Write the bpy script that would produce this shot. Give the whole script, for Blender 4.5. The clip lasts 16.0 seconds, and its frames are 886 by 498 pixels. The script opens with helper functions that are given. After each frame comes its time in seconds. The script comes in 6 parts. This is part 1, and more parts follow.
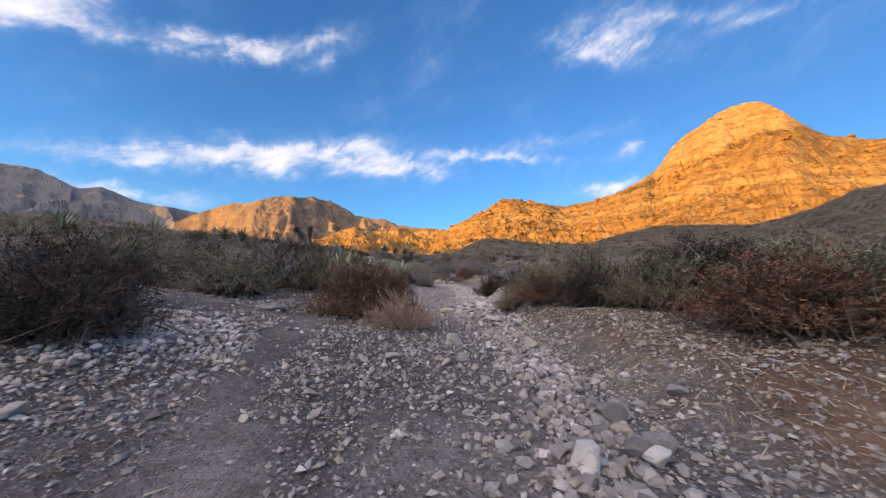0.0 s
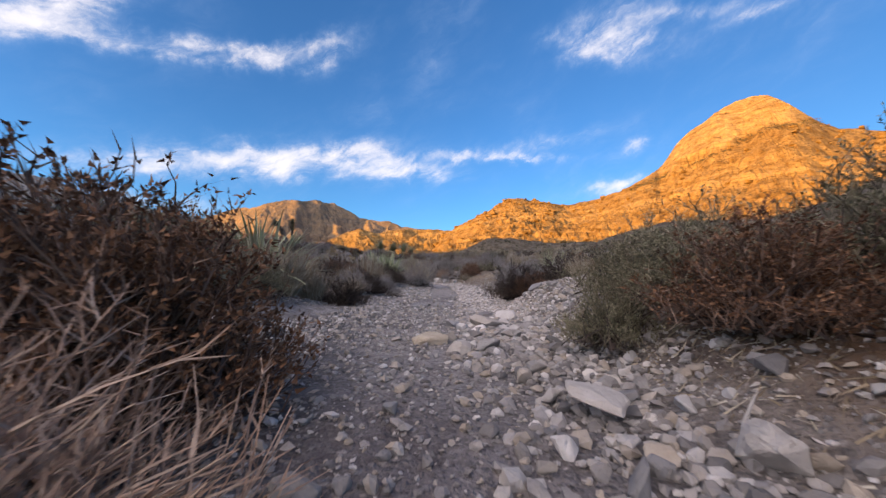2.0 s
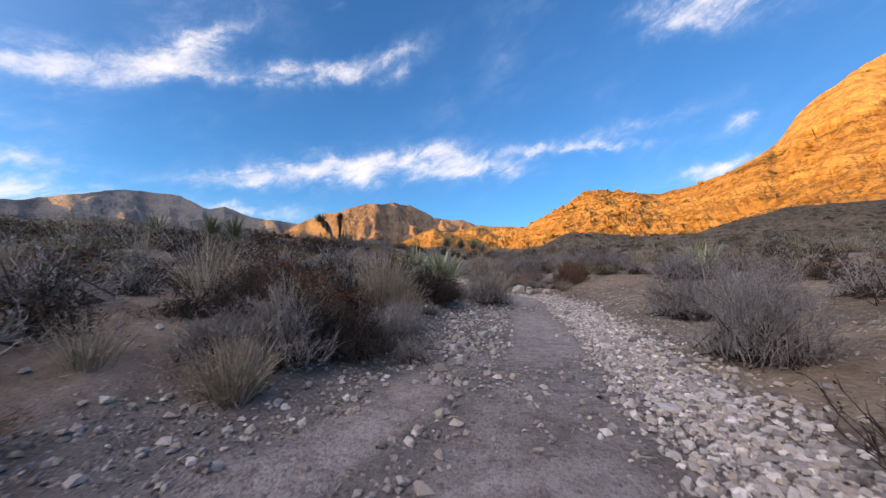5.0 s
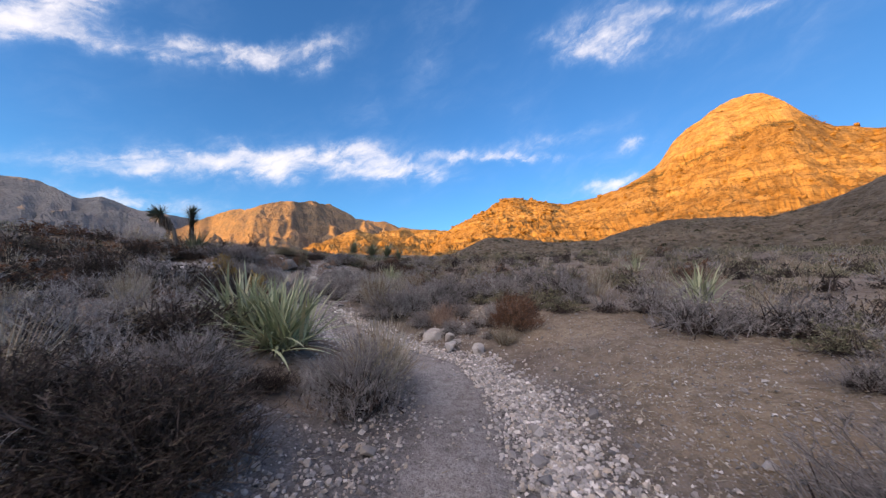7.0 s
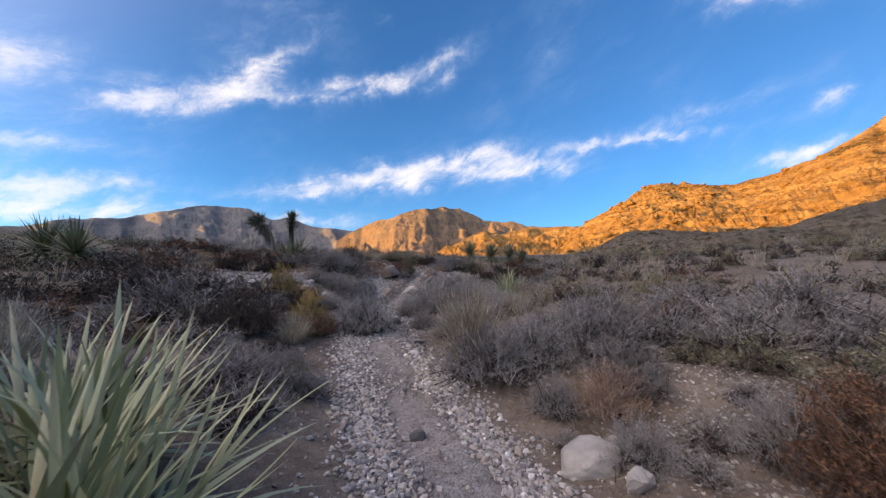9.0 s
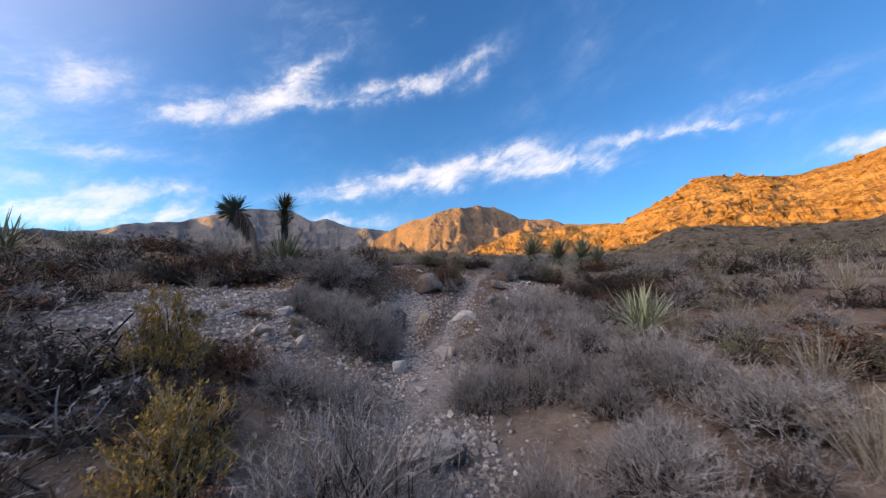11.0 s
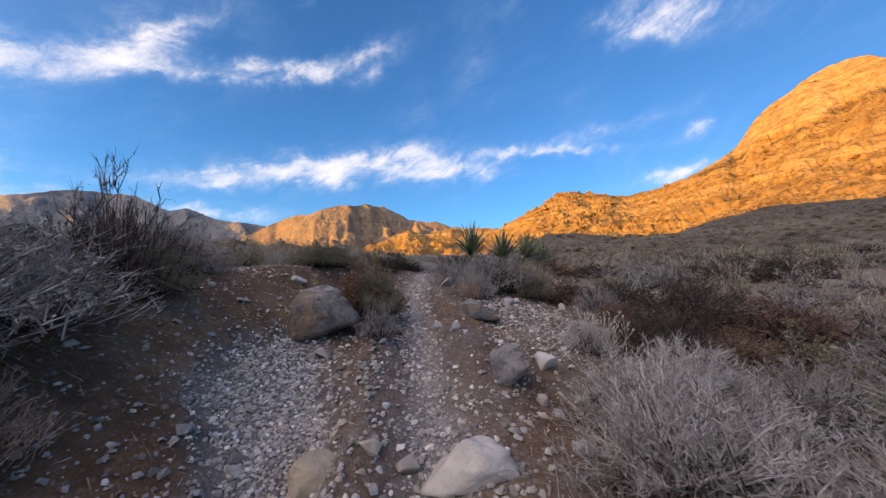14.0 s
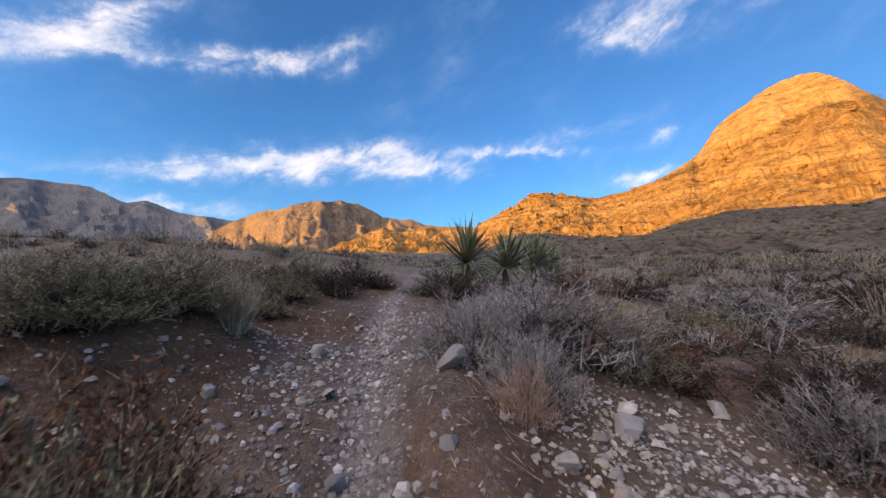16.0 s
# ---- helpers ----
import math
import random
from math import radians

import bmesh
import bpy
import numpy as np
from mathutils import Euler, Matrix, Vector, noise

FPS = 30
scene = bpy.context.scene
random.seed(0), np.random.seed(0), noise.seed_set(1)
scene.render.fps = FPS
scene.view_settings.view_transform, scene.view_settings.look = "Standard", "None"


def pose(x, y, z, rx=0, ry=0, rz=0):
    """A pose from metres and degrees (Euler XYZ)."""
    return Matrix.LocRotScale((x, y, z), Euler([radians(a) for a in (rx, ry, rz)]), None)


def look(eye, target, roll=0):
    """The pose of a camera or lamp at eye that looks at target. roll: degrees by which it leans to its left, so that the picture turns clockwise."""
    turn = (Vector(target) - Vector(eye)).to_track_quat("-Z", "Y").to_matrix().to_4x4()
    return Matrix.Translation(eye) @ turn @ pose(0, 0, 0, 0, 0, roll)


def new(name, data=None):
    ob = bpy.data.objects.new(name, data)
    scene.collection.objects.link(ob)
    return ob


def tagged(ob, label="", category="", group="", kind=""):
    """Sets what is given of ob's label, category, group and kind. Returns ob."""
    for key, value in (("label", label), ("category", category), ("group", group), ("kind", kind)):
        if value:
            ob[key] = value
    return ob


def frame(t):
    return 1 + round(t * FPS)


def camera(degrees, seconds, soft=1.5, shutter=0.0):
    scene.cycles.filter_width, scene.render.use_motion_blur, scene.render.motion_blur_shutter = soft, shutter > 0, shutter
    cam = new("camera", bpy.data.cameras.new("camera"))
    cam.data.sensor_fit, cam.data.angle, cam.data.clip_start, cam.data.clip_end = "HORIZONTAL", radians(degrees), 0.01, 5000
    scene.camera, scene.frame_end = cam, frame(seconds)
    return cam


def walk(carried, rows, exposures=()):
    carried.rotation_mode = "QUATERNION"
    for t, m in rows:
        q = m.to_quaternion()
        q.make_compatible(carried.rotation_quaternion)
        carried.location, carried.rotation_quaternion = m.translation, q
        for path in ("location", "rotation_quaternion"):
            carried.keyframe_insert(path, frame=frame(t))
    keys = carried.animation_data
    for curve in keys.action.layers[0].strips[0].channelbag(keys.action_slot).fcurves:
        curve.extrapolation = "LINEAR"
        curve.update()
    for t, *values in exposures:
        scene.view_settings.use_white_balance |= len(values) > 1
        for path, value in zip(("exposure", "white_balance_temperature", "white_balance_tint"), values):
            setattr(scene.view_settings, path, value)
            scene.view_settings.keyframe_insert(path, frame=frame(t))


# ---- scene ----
cam = camera(101.8, 16.0, soft=1.35, shutter=0.12)
PATH = [
    (0, (0.003, 0.001, 0.459), (0.004, 1.993, 0.635), 1.7),
    (0.5, (-0.023, 0.866, 0.31), (-0.033, 2.858, 0.491), 1.4),
    (1, (0.021, 1.766, 0.296), (0.003, 3.758, 0.476), 1.4),
    (1.5, (0.102, 2.707, 0.333), (0.078, 4.699, 0.513), 1.0),
    (2, (0.205, 3.659, 0.348), (0.18, 5.651, 0.529), 0.8),
    (2.5, (0.21, 4.566, 0.303), (-0.027, 6.545, 0.476), 1.2),
    (3, (0.093, 5.4, 0.262), (-0.448, 7.318, 0.43), 0.6),
    (5.5, (-0.086, 9.859, 0.848), (-0.413, 11.824, 1.018), 0.2),
    (6, (-0.074, 10.951, 1.014), (-0.226, 12.938, 1.19), 0.2),
    (6.5, (-0.067, 11.998, 1.227), (-0.097, 13.99, 1.41), 0.3),
    (7, (-0.015, 13.005, 1.39), (-0.023, 14.996, 1.572), 0.3),
    (7.5, (-0.025, 13.982, 1.448), (-0.05, 15.974, 1.629), 0.5),
    (8, (-0.059, 14.929, 1.534), (-0.317, 16.903, 1.718), 0.4),
    (8.5, (-0.149, 15.863, 1.627), (-0.682, 17.783, 1.804), 0.1),
    (9, (-0.23, 16.826, 1.697), (-0.93, 18.69, 1.881), -0.4),
    (11.5, (-3.173, 21.723, 2.222), (-4.052, 23.511, 2.401), -0.4),
    (12, (-3.653, 22.441, 2.265), (-4.532, 24.229, 2.443), -0.5),
    (12.5, (-4.115, 23.121, 2.288), (-4.988, 24.911, 2.469), -0.7),
    (13, (-4.52, 23.858, 2.311), (-5.191, 25.734, 2.492), -0.6),
    (13.5, (-4.835, 24.62, 2.343), (-5.288, 26.56, 2.527), -0.8),
    (14, (-5.118, 25.413, 2.402), (-5.41, 27.384, 2.579), -0.4),
    (14.5, (-5.39, 26.188, 2.463), (-5.661, 28.161, 2.642), -0.2),
    (15, (-5.595, 27.034, 2.592), (-5.757, 29.02, 2.768), -0.6),
    (15.5, (-5.65, 27.873, 2.726), (-5.806, 29.86, 2.89), -0.1),
    (16, (-5.775, 28.733, 2.862), (-5.926, 30.72, 3.029), 0.0),
]
walk(cam, [(t, look(eye, target, roll)) for t, eye, target, roll in PATH])

# ---- light: low evening sun behind a ridge, clear sky with thin cirrus ----
SUN_LEFT, SUN_HIGH = 126.0, 4.5          # degrees left of +y, degrees above the horizon
scene.view_settings.exposure = 1.3


class Nodes:
    """Small helper to write node trees."""

    def __init__(self, tree):
        self.tree = tree

    def add(self, kind, inputs=None):
        node = self.tree.nodes.new(kind)
        for key, value in (inputs or {}).items():
            self.put(node.inputs[key], value)
        return node

    def put(self, socket, value):
        if isinstance(value, bpy.types.NodeSocket):
            self.tree.links.new(value, socket)
        elif isinstance(value, bpy.types.Node):
            self.tree.links.new(value.outputs[0], socket)
        else:
            socket.default_value = value

    def math(self, op, a, b=0.0, c=0.0, clamp=False):
        node = self.add("ShaderNodeMath", {0: a, 1: b, 2: c})
        node.operation, node.use_clamp = op, clamp
        return node.outputs[0]

    def smooth(self, x, lo, hi, a=0.0, b=1.0):
        node = self.add("ShaderNodeMapRange", {0: x, 1: lo, 2: hi, 3: a, 4: b})
        node.interpolation_type = "SMOOTHSTEP"
        return node.outputs[0]

    def vector(self, op, a, b, c=(0, 0, 0)):
        node = self.add("ShaderNodeVectorMath", {0: a, 1: b, 2: c})
        node.operation = op
        return node.outputs[0]

    def noise(self, vector, scale, detail=4.0, rough=0.55, distort=0.0):
        return self.add("ShaderNodeTexNoise", {"Vector": vector, "Scale": scale, "Detail": detail, "Roughness": rough, "Distortion": distort}).outputs[0]

    def mix(self, factor, a, b, kind="MIX"):
        node = self.add("ShaderNodeMix")
        node.data_type, node.blend_type = "RGBA", kind
        self.put(node.inputs[0], factor)
        self.put(node.inputs[6], a)
        self.put(node.inputs[7], b)
        return node.outputs[2]

    def ramp(self, x, *stops):
        node = self.add("ShaderNodeValToRGB", {0: x})
        els = node.color_ramp.elements
        while len(els) < len(stops):
            els.new(0.5)
        for el, (at, colour) in zip(els, stops):
            el.position, el.color = at, (*colour, 1.0)
        return node.outputs[0]


def make_world():
    world = bpy.data.worlds.new("sky")
    scene.world = world
    world.use_nodes = True
    world.node_tree.nodes.clear()
    n = Nodes(world.node_tree)
    sky = n.add("ShaderNodeTexSky")
    sky.sky_type, sky.sun_disc, sky.sun_elevation, sky.sun_rotation = "NISHITA", False, radians(SUN_HIGH), radians(-SUN_LEFT)
    sky.altitude, sky.air_density, sky.dust_density, sky.ozone_density = 1200.0, 1.0, 0.3, 3.0
    way = n.add("ShaderNodeTexCoord").outputs["Generated"]
    xyz = n.add("ShaderNodeSeparateXYZ", {0: way})
    left = n.math("MULTIPLY", n.math("ARCTAN2", n.math("MULTIPLY", xyz.outputs[0], -1.0), xyz.outputs[1]), 57.2958)
    high = n.math("MULTIPLY", n.math("ARCSINE", xyz.outputs[2]), 57.2958)
    flat = n.add("ShaderNodeCombineXYZ", {0: left, 1: high, 2: 0.0}).outputs[0]
    # wind-drawn wisps: stretched along the streaks and bent by a slow warp
    warp = n.add("ShaderNodeTexNoise", {"Vector": flat, "Scale": 0.16, "Detail": 6.0, "Roughness": 0.6})
    bend = n.vector("SUBTRACT", warp.outputs["Color"], (0.5, 0.5, 0.5))
    bent = n.vector("MULTIPLY_ADD", bend, (5.0, 3.2, 0.0), flat)
    turned = n.add("ShaderNodeMapping", {"Vector": bent, "Rotation": (0, 0, radians(24))}).outputs[0]
    wisp_map = n.add("ShaderNodeMapping", {"Vector": turned, "Scale": (0.13, 0.33, 1.0)}).outputs[0]
    wisp = n.noise(wisp_map, 1.0, 8.0, 0.6, 0.3)
    fine = n.noise(wisp_map, 3.6, 7.0, 0.66, 0.4)
    ripple = n.add("ShaderNodeTexNoise", {"Vector": flat, "Scale": 0.33, "Detail": 7.0, "Roughness": 0.62})
    push = n.vector("MULTIPLY_ADD", n.vector("SUBTRACT", ripple.outputs["Color"], (0.5, 0.5, 0.5)), (5.5, 3.4, 0.0), flat)
    pushed = n.add("ShaderNodeSeparateXYZ", {0: push})
    total = None
    # each streak: degrees left and high at its ends, half height, strength
    for az0, el0, az1, el1, b, power in CLOUDS:
        a, tilt = 0.66 * math.hypot(az1 - az0, el1 - el0) + 0.4, math.atan2(el1 - el0, az1 - az0)
        ca, sa = math.cos(tilt), math.sin(tilt)
        dx, dy = n.math("SUBTRACT", pushed.outputs[0], (az0 + az1) / 2), n.math("SUBTRACT", pushed.outputs[1], (el0 + el1) / 2)
        u = n.math("MULTIPLY_ADD", dx, ca / a, n.math("MULTIPLY", dy, sa / a))
        v = n.math("MULTIPLY_ADD", dx, -sa / (b * 1.5), n.math("MULTIPLY", dy, ca / (b * 1.5)))
        r = n.math("MULTIPLY_ADD", u, u, n.math("MULTIPLY", v, v))
        blob = n.math("MULTIPLY", n.math("EXPONENT", n.math("MULTIPLY", r, -1.0)), power)
        total = blob if total is None else n.math("SUBTRACT", n.math("ADD", total, blob), n.math("MULTIPLY", total, blob))
    veil = n.math("MULTIPLY", n.smooth(n.noise(bent, 0.045, 3.0), 0.30, 0.72), 0.30)
    body = n.math("ADD", total, veil)
    body = n.math("MULTIPLY", body, n.math("MULTIPLY_ADD", n.smooth(wisp, 0.20, 0.75), 1.25, 0.28))
    body = n.math("MULTIPLY", body, n.math("MULTIPLY_ADD", fine, 0.9, 0.55))
    cover = n.smooth(body, 0.02, 1.55, 0.0, 0.93)
    above = n.smooth(high, 0.0, 3.0)
    cover = n.math("MULTIPLY", cover, above)
    bright = n.mix(n.smooth(body, 0.2, 0.9), (*CLOUD_THIN, 1), (*CLOUD_THICK, 1))
    clear = n.mix(1.0, sky.outputs[0], (*SKY_TINT, 1), "MULTIPLY")
    # a broad warm glow added high behind the walker to brighten the shaded ground
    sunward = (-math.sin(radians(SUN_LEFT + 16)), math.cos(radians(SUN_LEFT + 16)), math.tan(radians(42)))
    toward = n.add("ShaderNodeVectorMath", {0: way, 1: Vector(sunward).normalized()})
    toward.operation = "DOT_PRODUCT"
    against = n.add("ShaderNodeVectorMath", {0: way, 1: Vector((math.sin(radians(SUN_LEFT)), -math.cos(radians(SUN_LEFT)), 0.25)).normalized()})
    against.operation = "DOT_PRODUCT"
    dusk = n.math("MULTIPLY", n.math("POWER", n.math("MAXIMUM", against.outputs["Value"], 0.0), 5.0), 0.9)
    clear = n.mix(dusk, clear, n.mix(1.0, clear, (0.84, 0.76, 0.72, 1), "MULTIPLY"))
    fill_lobe = n.math("POWER", n.math("MAXIMUM", toward.outputs["Value"], 0.0), 5.0)
    clear = n.mix(1.0, clear, n.mix(fill_lobe, (0, 0, 0, 1), (*FILL_GLOW, 1)), "ADD")
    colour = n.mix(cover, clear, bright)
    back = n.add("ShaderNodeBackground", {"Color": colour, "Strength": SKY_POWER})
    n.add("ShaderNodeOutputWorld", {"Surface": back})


CLOUDS = [
    # the long torn streak high up
    (79, 19, 69, 24, 1.3, 0.5), (80, 16, 66, 19.5, 1.6, 0.12), (65.5, 21, 57.5, 23.3, 1.3, 0.75), (57, 23.3, 49, 26.5, 1.0, 0.6), (51.5, 26.5, 44.5, 31.6, 0.9, 0.75),
    (52, 25, 43.5, 27, 0.6, 0.55), (44, 26.5, 36, 28.8, 0.8, 0.35), (37.5, 28.2, 24, 30.8, 0.9, 0.9), (25.5, 30.8, 17, 34.3, 1.0, 0.6), (24, 30, 18, 31.5, 1.3, 0.3),
    # the long band
    (50, 12.4, 37, 14.4, 0.8, 0.5), (45, 13.2, 31, 17, 0.8, 0.45), (38, 14.7, 22, 17, 1.0, 0.85), (32, 18.4, 26, 16.8, 0.7, 0.5), (24, 16.8, 14, 19.8, 0.9, 0.7),
    (18, 17.6, 2.5, 16.9, 1.0, 0.85), (14, 19.6, 7, 18.4, 0.7, 0.55), (40, 15.5, 6, 18.2, 1.9, 0.3),
    # thin streaks over the saddle and the peak
    (1.5, 19.6, -9, 19.6, 0.5, 0.55), (-6, 19.4, -16, 18.8, 0.45, 0.65), (-6, 20.2, -21, 21.6, 0.8, 0.36), (-26.8, 19.3, -29.3, 19.3, 0.5, 0.45), (-23.5, 14.0, -28, 14.5, 0.7, 0.8),
    (-17.5, 33.8, -26, 30.8, 1.0, 0.6), (-21, 33.2, -31, 31, 1.5, 0.75), (-22, 35.2, -30, 35.6, 1.5, 0.5), (-31, 34.5, -38.5, 32.6, 0.6, 0.45), (-39.5, 30.7, -44, 30.7, 0.5, 0.4), (30.5, 37.2, 29, 37.6, 0.6, 0.3),
    # low banks to the left
    (71, 10, 60, 12, 1.1, 0.6), (69.5, 8.9, 61, 9.2, 0.8, 0.65), (90, 6, 60, 8.8, 0.8, 0.95), (78, 13.7, 64, 15.8, 0.7, 0.35), (47, 9, 37, 9.6, 0.8, 0.8), (82, 11, 70, 11, 1.0, 0.3),
    (104, 13, 82, 15, 2.4, 0.5), (145, 16, 95, 20, 4, 0.6), (182, 26, 138, 34, 5, 0.55), (-60, 32, -90, 36, 4, 0.55), (-90, 24, -130, 20, 3, 0.55),
]
CLOUD_THIN, CLOUD_THICK, SKY_TINT, SKY_POWER = (2.7, 3.4, 4.8), (5.0, 4.75, 5.0), (1.17, 1.58, 1.95), 0.091
FILL_GLOW = (17.2, 13.0, 10.0)
make_world()
sun_data = bpy.data.lights.new("evening_sun", "SUN")
sun_data.energy, sun_data.angle, sun_data.color = 5.0, radians(0.6), (1.0, 0.46, 0.055)
sun = new("evening_sun", sun_data)
sun.matrix_world = look((-60 * math.sin(radians(SUN_LEFT)), 60 * math.cos(radians(SUN_LEFT)), 40 + 60 * math.tan(radians(SUN_HIGH))), (0, 0, 40))

# ---- shape of the ground ----
def hash2(i, j, seed):
    h = (i.astype(np.int64) * 374761393 + j.astype(np.int64) * 668265263 + seed * 974634761) & 0x7FFFFFFF
    h = ((h ^ (h >> 13)) * 1274126177) & 0x7FFFFFFF
    return ((h ^ (h >> 16)) & 0xFFFF) / 65535.0


def value_noise(x, y, scale, seed=0):
    """Smooth noise from -1 to 1 with cells of the given size."""
    x, y = np.asarray(x, float) / scale, np.asarray(y, float) / scale
    i, j = np.floor(x), np.floor(y)
    u, v = x - i, y - j
    u, v = u * u * u * (u * (u * 6 - 15) + 10), v * v * v * (v * (v * 6 - 15) + 10)
    a, b = hash2(i, j, seed), hash2(i + 1, j, seed)
    c, d = hash2(i, j + 1, seed), hash2(i + 1, j + 1, seed)
    return 2 * ((a * (1 - u) + b * u) * (1 - v) + (c * (1 - u) + d * u) * v) - 1


def fractal(x, y, scale, octaves=4, seed=0, gain=0.5):
    total, size = 0.0, 1.0
    for k in range(octaves):
        total = total + size * value_noise(x, y, scale / 2**k, seed + 17 * k)
        size *= gain
    return total


def smooth01(x):
    x = np.clip(x, 0, 1)
    return x * x * (3 - 2 * x)


# along the trail: y, middle x, height, rise of the left and the right side three metres off, half width
TRAIL = np.array([
    (-15, 0.4, -0.80, 0.20, 0.20, 1.5), (0, 0.1, -0.18, 0.15, 0.20, 1.0), (3.5, 0.3, -0.13, 0.22, 0.30, 0.6), (6, 0.0, -0.05, 0.25, 0.55, 1.0),
    (9.5, 0.0, -0.04, 0.40, 0.50, 0.9), (13.5, 0.12, 0.00, 0.50, 0.35, 0.85), (17, 0.1, 0.13, 0.50, 0.45, 0.75), (18.4, -0.2, 0.21, 0.50, 0.42, 0.6),
    (20.4, -2.0, 0.44, 0.55, 0.30, 0.55), (22, -3.2, 0.78, 0.70, 0.15, 0.45), (25.5, -5.05, 1.05, 0.85, 0.00, 0.4), (28, -5.6, 1.60, 0.60, -0.35, 0.35),
    (30.3, -6.25, 2.12, 0.75, -0.45, 0.3), (33, -6.8, 2.45, 0.70, -0.40, 0.4), (40, -7.4, 3.10, 0.50, -0.30, 0.5), (60, -8.0, 4.60, 0.40, 0.10, 0.5)])


def trail_at(y):
    return [np.interp(y, TRAIL[:, 0], TRAIL[:, k]) for k in range(1, 6)]


def ground_plain(x, y):
    """The ground without small bumps."""
    x, y = np.asarray(x, float), np.asarray(y, float)
    mid, base, rise_l, rise_r, half = trail_at(y)
    off = x - mid
    d = np.maximum(np.abs(off) - half * 0.6, 0)
    side = np.where(off < 0, rise_l, rise_r)
    near = base + side * smooth01(d / 3.0) + 0.10 * np.maximum(d - 2.5, 0) * np.where(off < 0, 1.0, 0.5)
    r = np.hypot(x + 2, y - 12)
    far = 0.074 * r * np.where(y > 0, 1.0, np.maximum(1 + y / np.maximum(r, 1), 0.0) * 1.0) - 0.3
    w = smooth01((r - 25) / 40)
    return near * (1 - w) + far * w


def rib_amount(x, y):
    """The bare clay rib that runs beside the rut."""
    mid = trail_at(y)[0]
    return np.exp(-(((x - mid - 0.47) / 0.27) ** 2)) * smooth01((y - 27.6) / 0.8) * (1 - smooth01((y - 31.0) / 0.8))


def gully_amount(x, y):
    """The washed-out pocket of gravel beside the upper trail."""
    mid = np.interp(y, (25.4, 26.5, 27.1, 27.4, 27.7, 28.0, 28.3, 28.7), (-5.35, -5.92, -6.23, -6.52, -6.63, -6.80, -6.87, -6.92))
    half = np.interp(y, (25.4, 26.5, 27.1, 27.4, 27.7, 28.0, 28.3, 28.7), (0.12, 0.16, 0.34, 0.44, 0.46, 0.42, 0.36, 0.16))
    ragged = 0.12 * fractal(x, y, 0.35, 3, 67)
    return (1 - smooth01((np.abs(x - mid) - half + 0.05 + ragged) / 0.16)) * smooth01((y - 25.4) / 0.5) * (1 - smooth01((y - 28.6) / 0.3))


def ground(x, y):
    """The height of the ground."""
    x, y = np.asarray(x, float), np.asarray(y, float)
    mid, base, rise_l, rise_r, half = trail_at(y)
    off = np.abs(x - mid)
    calm = smooth01((off - half * 0.5) / 1.5)
    near = 1 - smooth01((np.hypot(x + 2, y - 14) - 30) / 60)
    bumps = fractal(x, y, 2.3, 3, 5) * 0.06 * calm + fractal(x, y, 0.55, 3, 9) * (0.010 + 0.022 * calm)
    swell = fractal(x, y, 9.0, 2, 31) * 0.16 * smooth01((off - 2) / 4)
    # the washed-out gully, the soil ribs beside the rut and the cut bank on the upper stretch
    def span(lo, hi):
        return smooth01((y - lo) / 0.7) * (1 - smooth01((y - hi) / 0.7))
    cut = -0.10 * gully_amount(x, y) - 0.06 * np.exp(-(((x + 6.65) / 0.48) ** 2)) * span(25.3, 28.4)
    cut = cut + 0.11 * np.exp(-(((x - mid + 0.44) / 0.14) ** 2)) * span(26.4, 29.4) + 0.13 * rib_amount(x, y)
    cut = cut + 0.28 * smooth01((-x - 7.1) / 0.7) * span(25.6, 31.2) - 0.07 * np.exp(-(((x - mid) / 0.2) ** 2)) * span(24.5, 33.0)
    cut = cut + 0.24 * smooth01((x - 0.95) / 0.55) * span(1.2, 8.6) + 0.09 * smooth01((-x - 1.2) / 0.7) * span(5.6, 8.4) - 0.13 * np.exp(-(((x + 0.1) / 0.9) ** 2 + ((y - 19.9) / 0.9) ** 2))
    total = ground_plain(x, y) + swell + cut
    # the flat gravel terrace above the cut bank
    level = smooth01((-x - 7.2) / 0.5) * smooth01((y - 28.2) / 1.0) * (1 - smooth01((y - 37) / 4))
    total = total + (np.minimum(total, 2.62 + 0.035 * (y - 30)) - total) * level
    return total + near * bumps


# ---- materials ----
def material(name):
    m = bpy.data.materials.new(name)
    m.use_nodes = True
    m.node_tree.nodes.clear()
    n = Nodes(m.node_tree)
    shader = n.add("ShaderNodeBsdfPrincipled")
    n.add("ShaderNodeOutputMaterial", {"Surface": shader.outputs[0]})
    return m, n, shader


def bump(n, shader, height, strength, distance):
    n.put(shader.inputs["Normal"], n.add("ShaderNodeBump", {"Height": height, "Strength": strength, "Distance": distance}).outputs[0])


